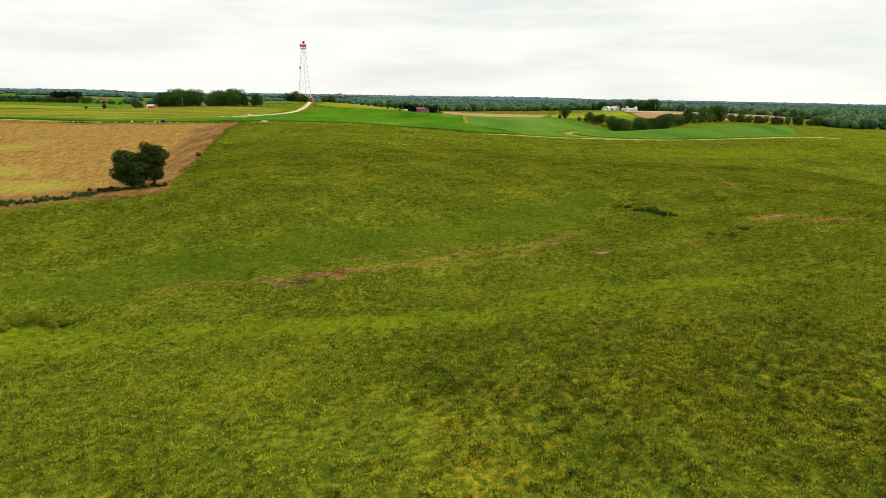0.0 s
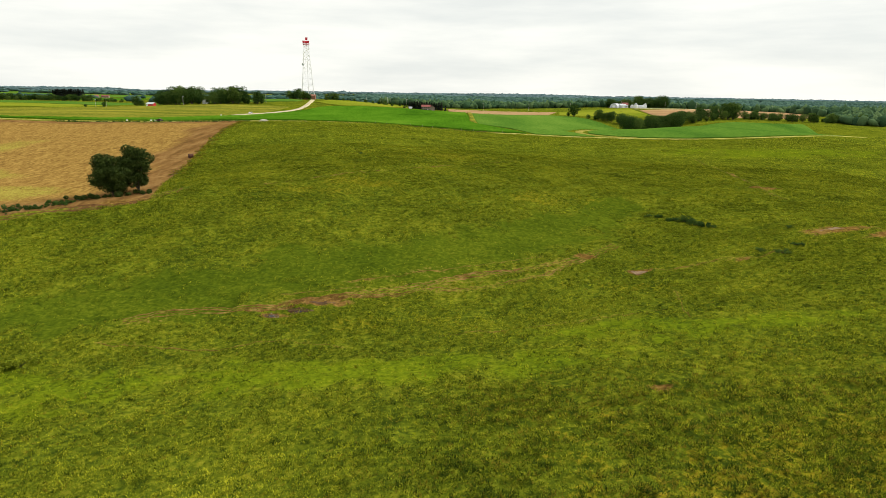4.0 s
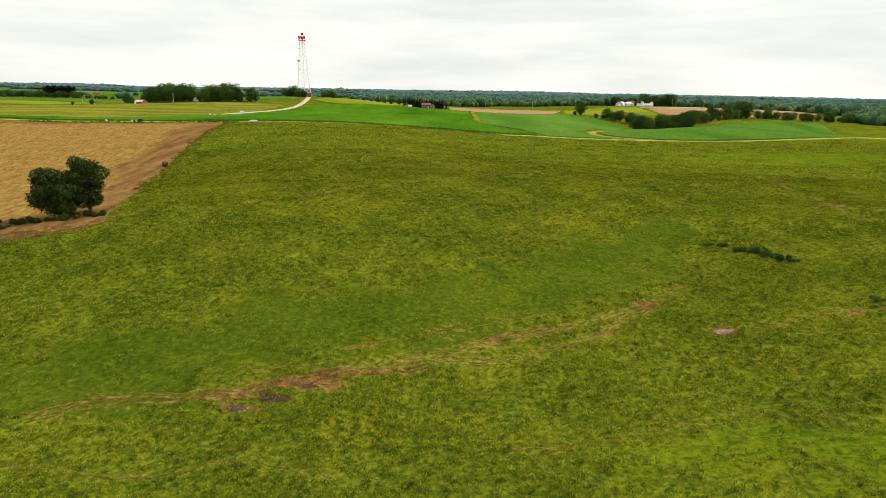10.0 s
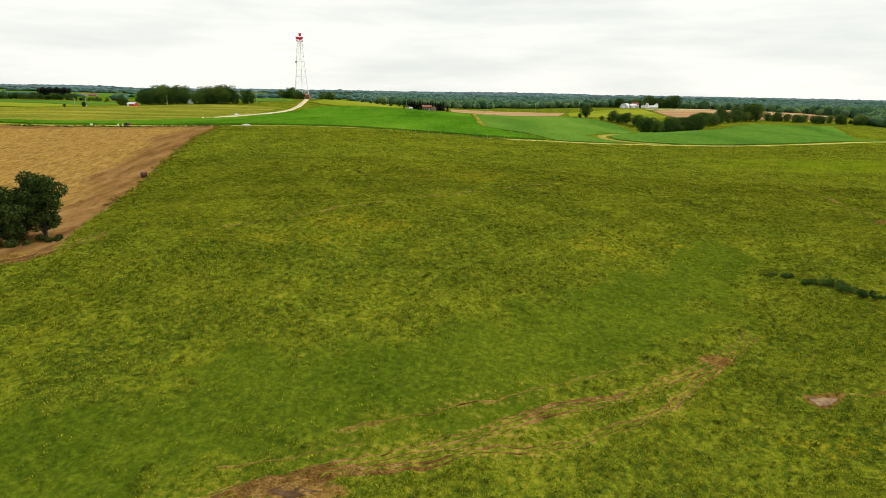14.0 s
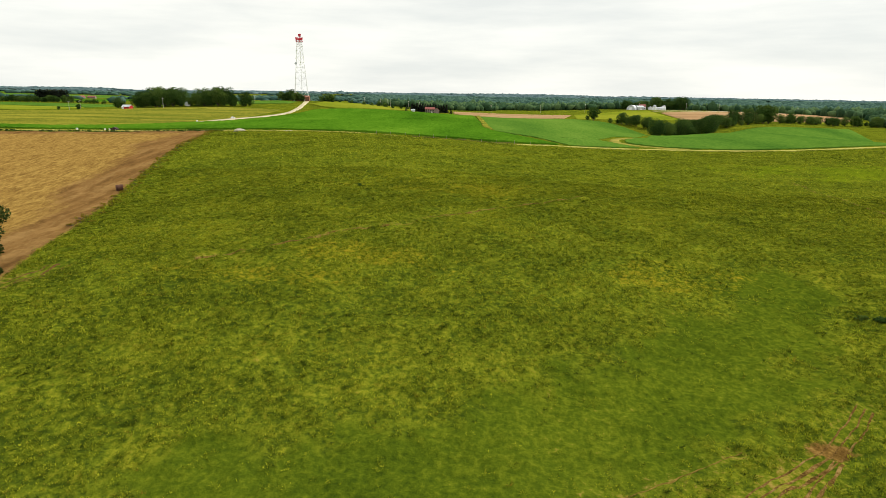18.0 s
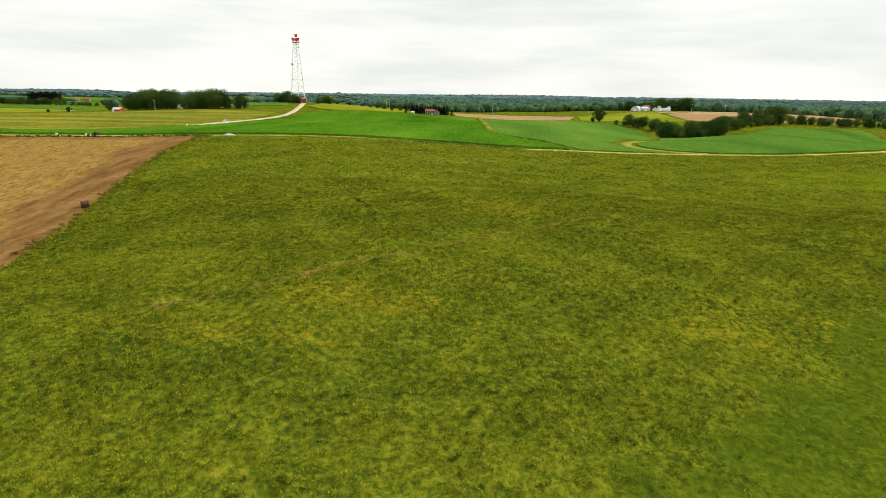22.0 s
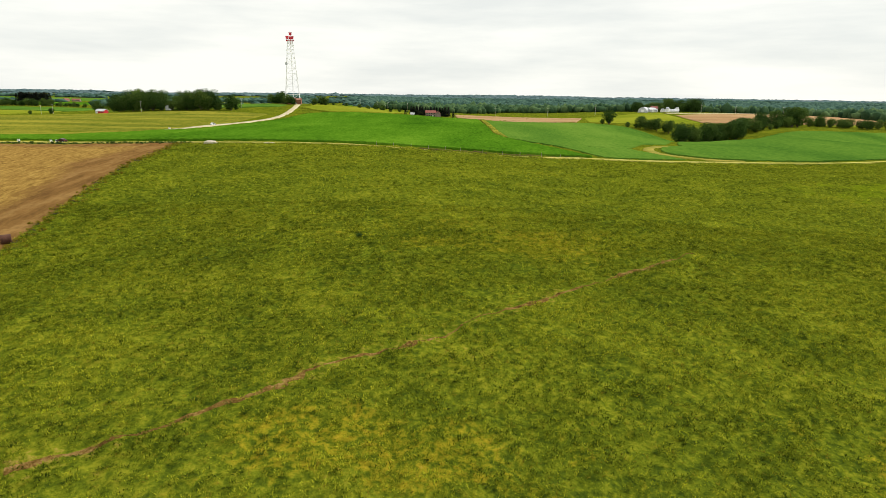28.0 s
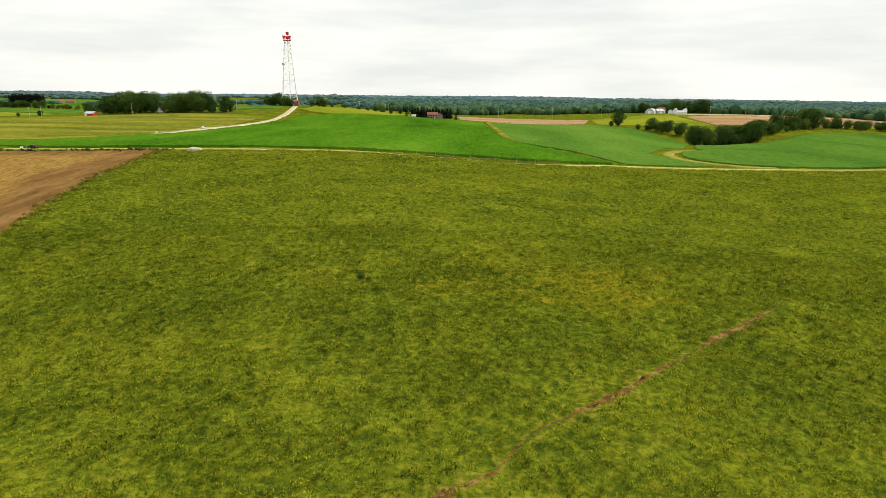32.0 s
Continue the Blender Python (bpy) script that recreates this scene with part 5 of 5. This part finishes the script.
# ---- vehicles ----
def make_car(name, label, x, y, turn, paint, tall=1.45, long=4.7):
    car = thing(name, label, "car", pose(x, y, float(land(x, y)) + 0.42, 0, 0, turn))
    L, W = long / 2, 0.9
    bm = bmesh.new()
    prism(bm, [(-L, 0.35), (-L + 0.1, 0.78), (-L * 0.55, 0.92), (L * 0.45, 0.95), (L - 0.25, 0.86), (L, 0.62), (L - 0.05, 0.32), (L * 0.6, 0.22), (-L * 0.6, 0.22)], -W, W)
    bmesh.ops.bevel(bm, geom=list(bm.edges), offset=0.06, segments=2, affect="EDGES")
    part("body", bm, paint, car, smooth=False)
    bm = bmesh.new()
    prism(bm, [(-L * 0.80, 0.88), (-L * 0.48, tall - 0.06), (-L * 0.1, tall), (L * 0.12, tall - 0.03), (L * 0.46, 0.92)], -W * 0.86, W * 0.86)
    bmesh.ops.bevel(bm, geom=list(bm.edges), offset=0.05, segments=2, affect="EDGES")
    part("roof", bm, paint, car)
    for sg in (-1, 1):
        for a, b in ((-0.62, -0.06), (-0.02, 0.34)):
            bm = bmesh.new()
            prism(bm, [(L * a, 0.96), (L * (a + 0.16 if a < -0.3 else a), tall - 0.12), (L * (b if b < 0.2 else b - 0.2), tall - 0.12), (L * b, 0.98)], sg * W * 0.875 - 0.01, sg * W * 0.875 + 0.01)
            part("side_window", bm, M_GLASS, car, "dark tinted side window")
    for sx in (-0.62, 0.62):
        for sg in (-1, 1):
            bm = bmesh.new()
            rod(bm, (L * sx, sg * (W - 0.2), 0.32), (L * sx, sg * (W + 0.02), 0.32), 0.33, 0.33, 18)
            wheel = part("wheel", bm, M_TYRE, car, "black rubber tyre")
            bm = bmesh.new()
            rod(bm, (L * sx, sg * (W + 0.015), 0.32), (L * sx, sg * (W + 0.035), 0.32), 0.19, 0.17, 14)
            part("rim", bm, M_TIN, wheel, "silver wheel rim")
    for sg in (-1, 1):
        bm = bmesh.new()
        box(bm, L - 0.12, sg * 0.62 - 0.2, 0.6, L + 0.01, sg * 0.62 + 0.2, 0.74)
        part("headlight", bm, M_WHITE, car)
        bm = bmesh.new()
        box(bm, -L - 0.01, sg * 0.65 - 0.18, 0.62, -L + 0.1, sg * 0.65 + 0.18, 0.76)
        part("tail_light", bm, M_RED, car)
    return car


make_car("parked_car", "dark red saloon car parked on the lane", -187.3, 392.0, 165, M_CARRED)
make_car("parked_van", "white estate car standing on the gravel drive", -184.5, 553, 80, M_CARWHITE, 1.6, 4.8)


# ---- small things ----
def make_heap(x, y, r, hgt, label, seed):
    bm = bmesh.new()
    bmesh.ops.create_icosphere(bm, subdivisions=4, radius=1)
    rng = random.Random(seed)
    for v in bm.verts:
        q = noise.noise(v.co * 2.2 + Vector((seed, 0, 0))) * 0.22
        v.co = Vector((v.co.x * r * (1 + q), v.co.y * r * 0.75 * (1 + q), max(-0.3, v.co.z * hgt * (1 + q))))
    me = bpy.data.meshes.new("gravel_heap")
    bm.to_mesh(me)
    bm.free()
    me.materials.append(M_LIMESTONE)
    ob = new("gravel_heap", me)
    ob.location = (x, y, float(land(x, y)) + 0.2)
    return tagged(ob, label, "gravel heap")


make_heap(-115.5, 371.5, 2.6, 1.1, "pale heap of crushed limestone beside the lane", 3)
make_heap(-93, 374.5, 2.4, 0.22, "flat spread of pale gravel beside the lane", 5)


def make_bale(x, y):
    bale = thing("round_bale", "dark rotting round hay bale at the field edge", "hay bale", pose(x, y, h1(x, y) + 0.75, 0, 0, 35))
    bm = bmesh.new()
    rod(bm, (-0.8, 0, 0), (0.8, 0, 0), 0.86, 0.86, 20)
    for v in bm.verts:
        v.co += Vector((0.06, 0.08, 0.08)) * noise.noise(v.co * 3)
    part("straw_roll", bm, M_RUST, bale)
    bm = bmesh.new()
    for q in (-0.45, 0.0, 0.45):
        rod(bm, (q - 0.03, 0, 0), (q + 0.03, 0, 0), 0.885, 0.885, 20)
    part("twine", bm, M_RUST, bale)


make_bale(-101.4, 238.9)


def make_trough(x, y, turn, label):
    b = thing("white_box", label, "box", pose(x, y, float(land(x, y)) + 0.2, 0, 0, turn))
    bm = bmesh.new()
    box(bm, -0.45, -0.4, 0, 0.45, 0.4, 0.9)
    bmesh.ops.bevel(bm, geom=list(bm.edges), offset=0.05, segments=2, affect="EDGES")
    part("body", bm, M_WHITE, b)
    bm = bmesh.new()
    box(bm, -0.5, -0.45, 0.9, 0.5, 0.45, 0.98)
    part("lid", bm, M_TIN, b)


make_trough(-191, 394.5, 10, "white utility box beside the lane")
make_trough(-194, 395.2, 30, "white utility box beside the lane")
make_trough(-213, 402, 10, "white utility box beside the lane")
make_trough(-189, 497, 0, "small white marker box by the crop")


def flat_pool(name, label, mat, x, y, rx, ry, up, seed):
    """An irregular film of mud or water that lies in a hollow."""
    bm = bmesh.new()
    k = 40
    ring = []
    for i in range(k):
        a = 2 * math.pi * i / k
        q = 1 + 0.5 * noise.noise(Vector((math.cos(a) * 1.6 + seed, math.sin(a) * 1.6, 0.3)))
        px, py = x + rx * q * math.cos(a), y + ry * q * math.sin(a)
        ring.append(bm.verts.new((px, py, float(gz(px, py)) + up)))
    mid = bm.verts.new((x, y, float(gz(x, y)) + up))
    for i in range(k):
        bm.faces.new((mid, ring[i], ring[(i + 1) % k]))
    me = bpy.data.meshes.new(name)
    bm.to_mesh(me)
    bm.free()
    me.materials.append(mat)
    return tagged(new(name, me), label, "puddle", kind="structure")


def stone(x, y, r, seed, base):
    ob = new("stone", base)
    ob.matrix_world = pose(x, y, h1(x, y) - 0.25 + r * 0.3, 20 * seed, 0, 77 * seed) @ Matrix.Diagonal((r, r * 0.75, r * 0.6, 1))
    return tagged(ob, "pale field stone lying in the muddy gully", "stone", "gully stones")


def stones():
    bm = bmesh.new()
    bmesh.ops.create_icosphere(bm, subdivisions=2, radius=1)
    for v in bm.verts:
        v.co *= 1 + 0.35 * noise.noise(v.co * 1.7)
    me = bpy.data.meshes.new("stone")
    bm.to_mesh(me)
    bm.free()
    me.materials.append(M_STONE)
    rng = random.Random(6)
    for i in range(14):
        stone(-31.0 + rng.uniform(-1.6, 1.6), 105.3 + rng.uniform(-0.8, 0.8), rng.uniform(0.06, 0.15), i, me)
    for i in range(9):
        stone(-26.3 + rng.uniform(-2, 2), 107.3 + rng.uniform(-0.8, 0.6), rng.uniform(0.06, 0.15), i + 20, me)


stones()
flat_pool("wet_gully", "dark wet mud in the trampled gully", M_WET, -27.0, 107.3, 2.0, 0.8, 0.03, 2)
flat_pool("wet_gully", "dark wet mud in the trampled gully", M_WET, -31.1, 105.3, 1.5, 0.6, 0.03, 6)
flat_pool("wet_gully", "dark wet mud in the trampled gully", M_WET, -23.7, 110.2, 2.2, 0.7, 0.03, 5)
flat_pool("gully_puddle", "small muddy puddle that mirrors the sky", M_WATER, -27.4, 107.0, 0.7, 0.22, 0.06, 7)
flat_pool("gully_puddle", "small muddy puddle that mirrors the sky", M_WATER, -31.2, 105.2, 0.6, 0.2, 0.06, 9)
flat_pool("dark_wallow", "dark trampled mud on the knoll", M_MUD_AND_SHADE, 86.6, 131.6, 3.0, 1.3, 0.05, 4)
flat_pool("dried_mud", "pale dried mud on a trampled bare patch", M_PALEMUD, 33.2, 126.5, 1.7, 0.9, 0.04, 12)
flat_pool("dried_mud", "pale dried mud at the wallow's edge", M_PALEMUD, 77.4, 141.6, 2.4, 0.9, 0.04, 15)
flat_pool("dark_wallow", "dark wet patch in the trampled bare spot", M_WET, 32.2, 126.9, 0.45, 0.25, 0.07, 16)
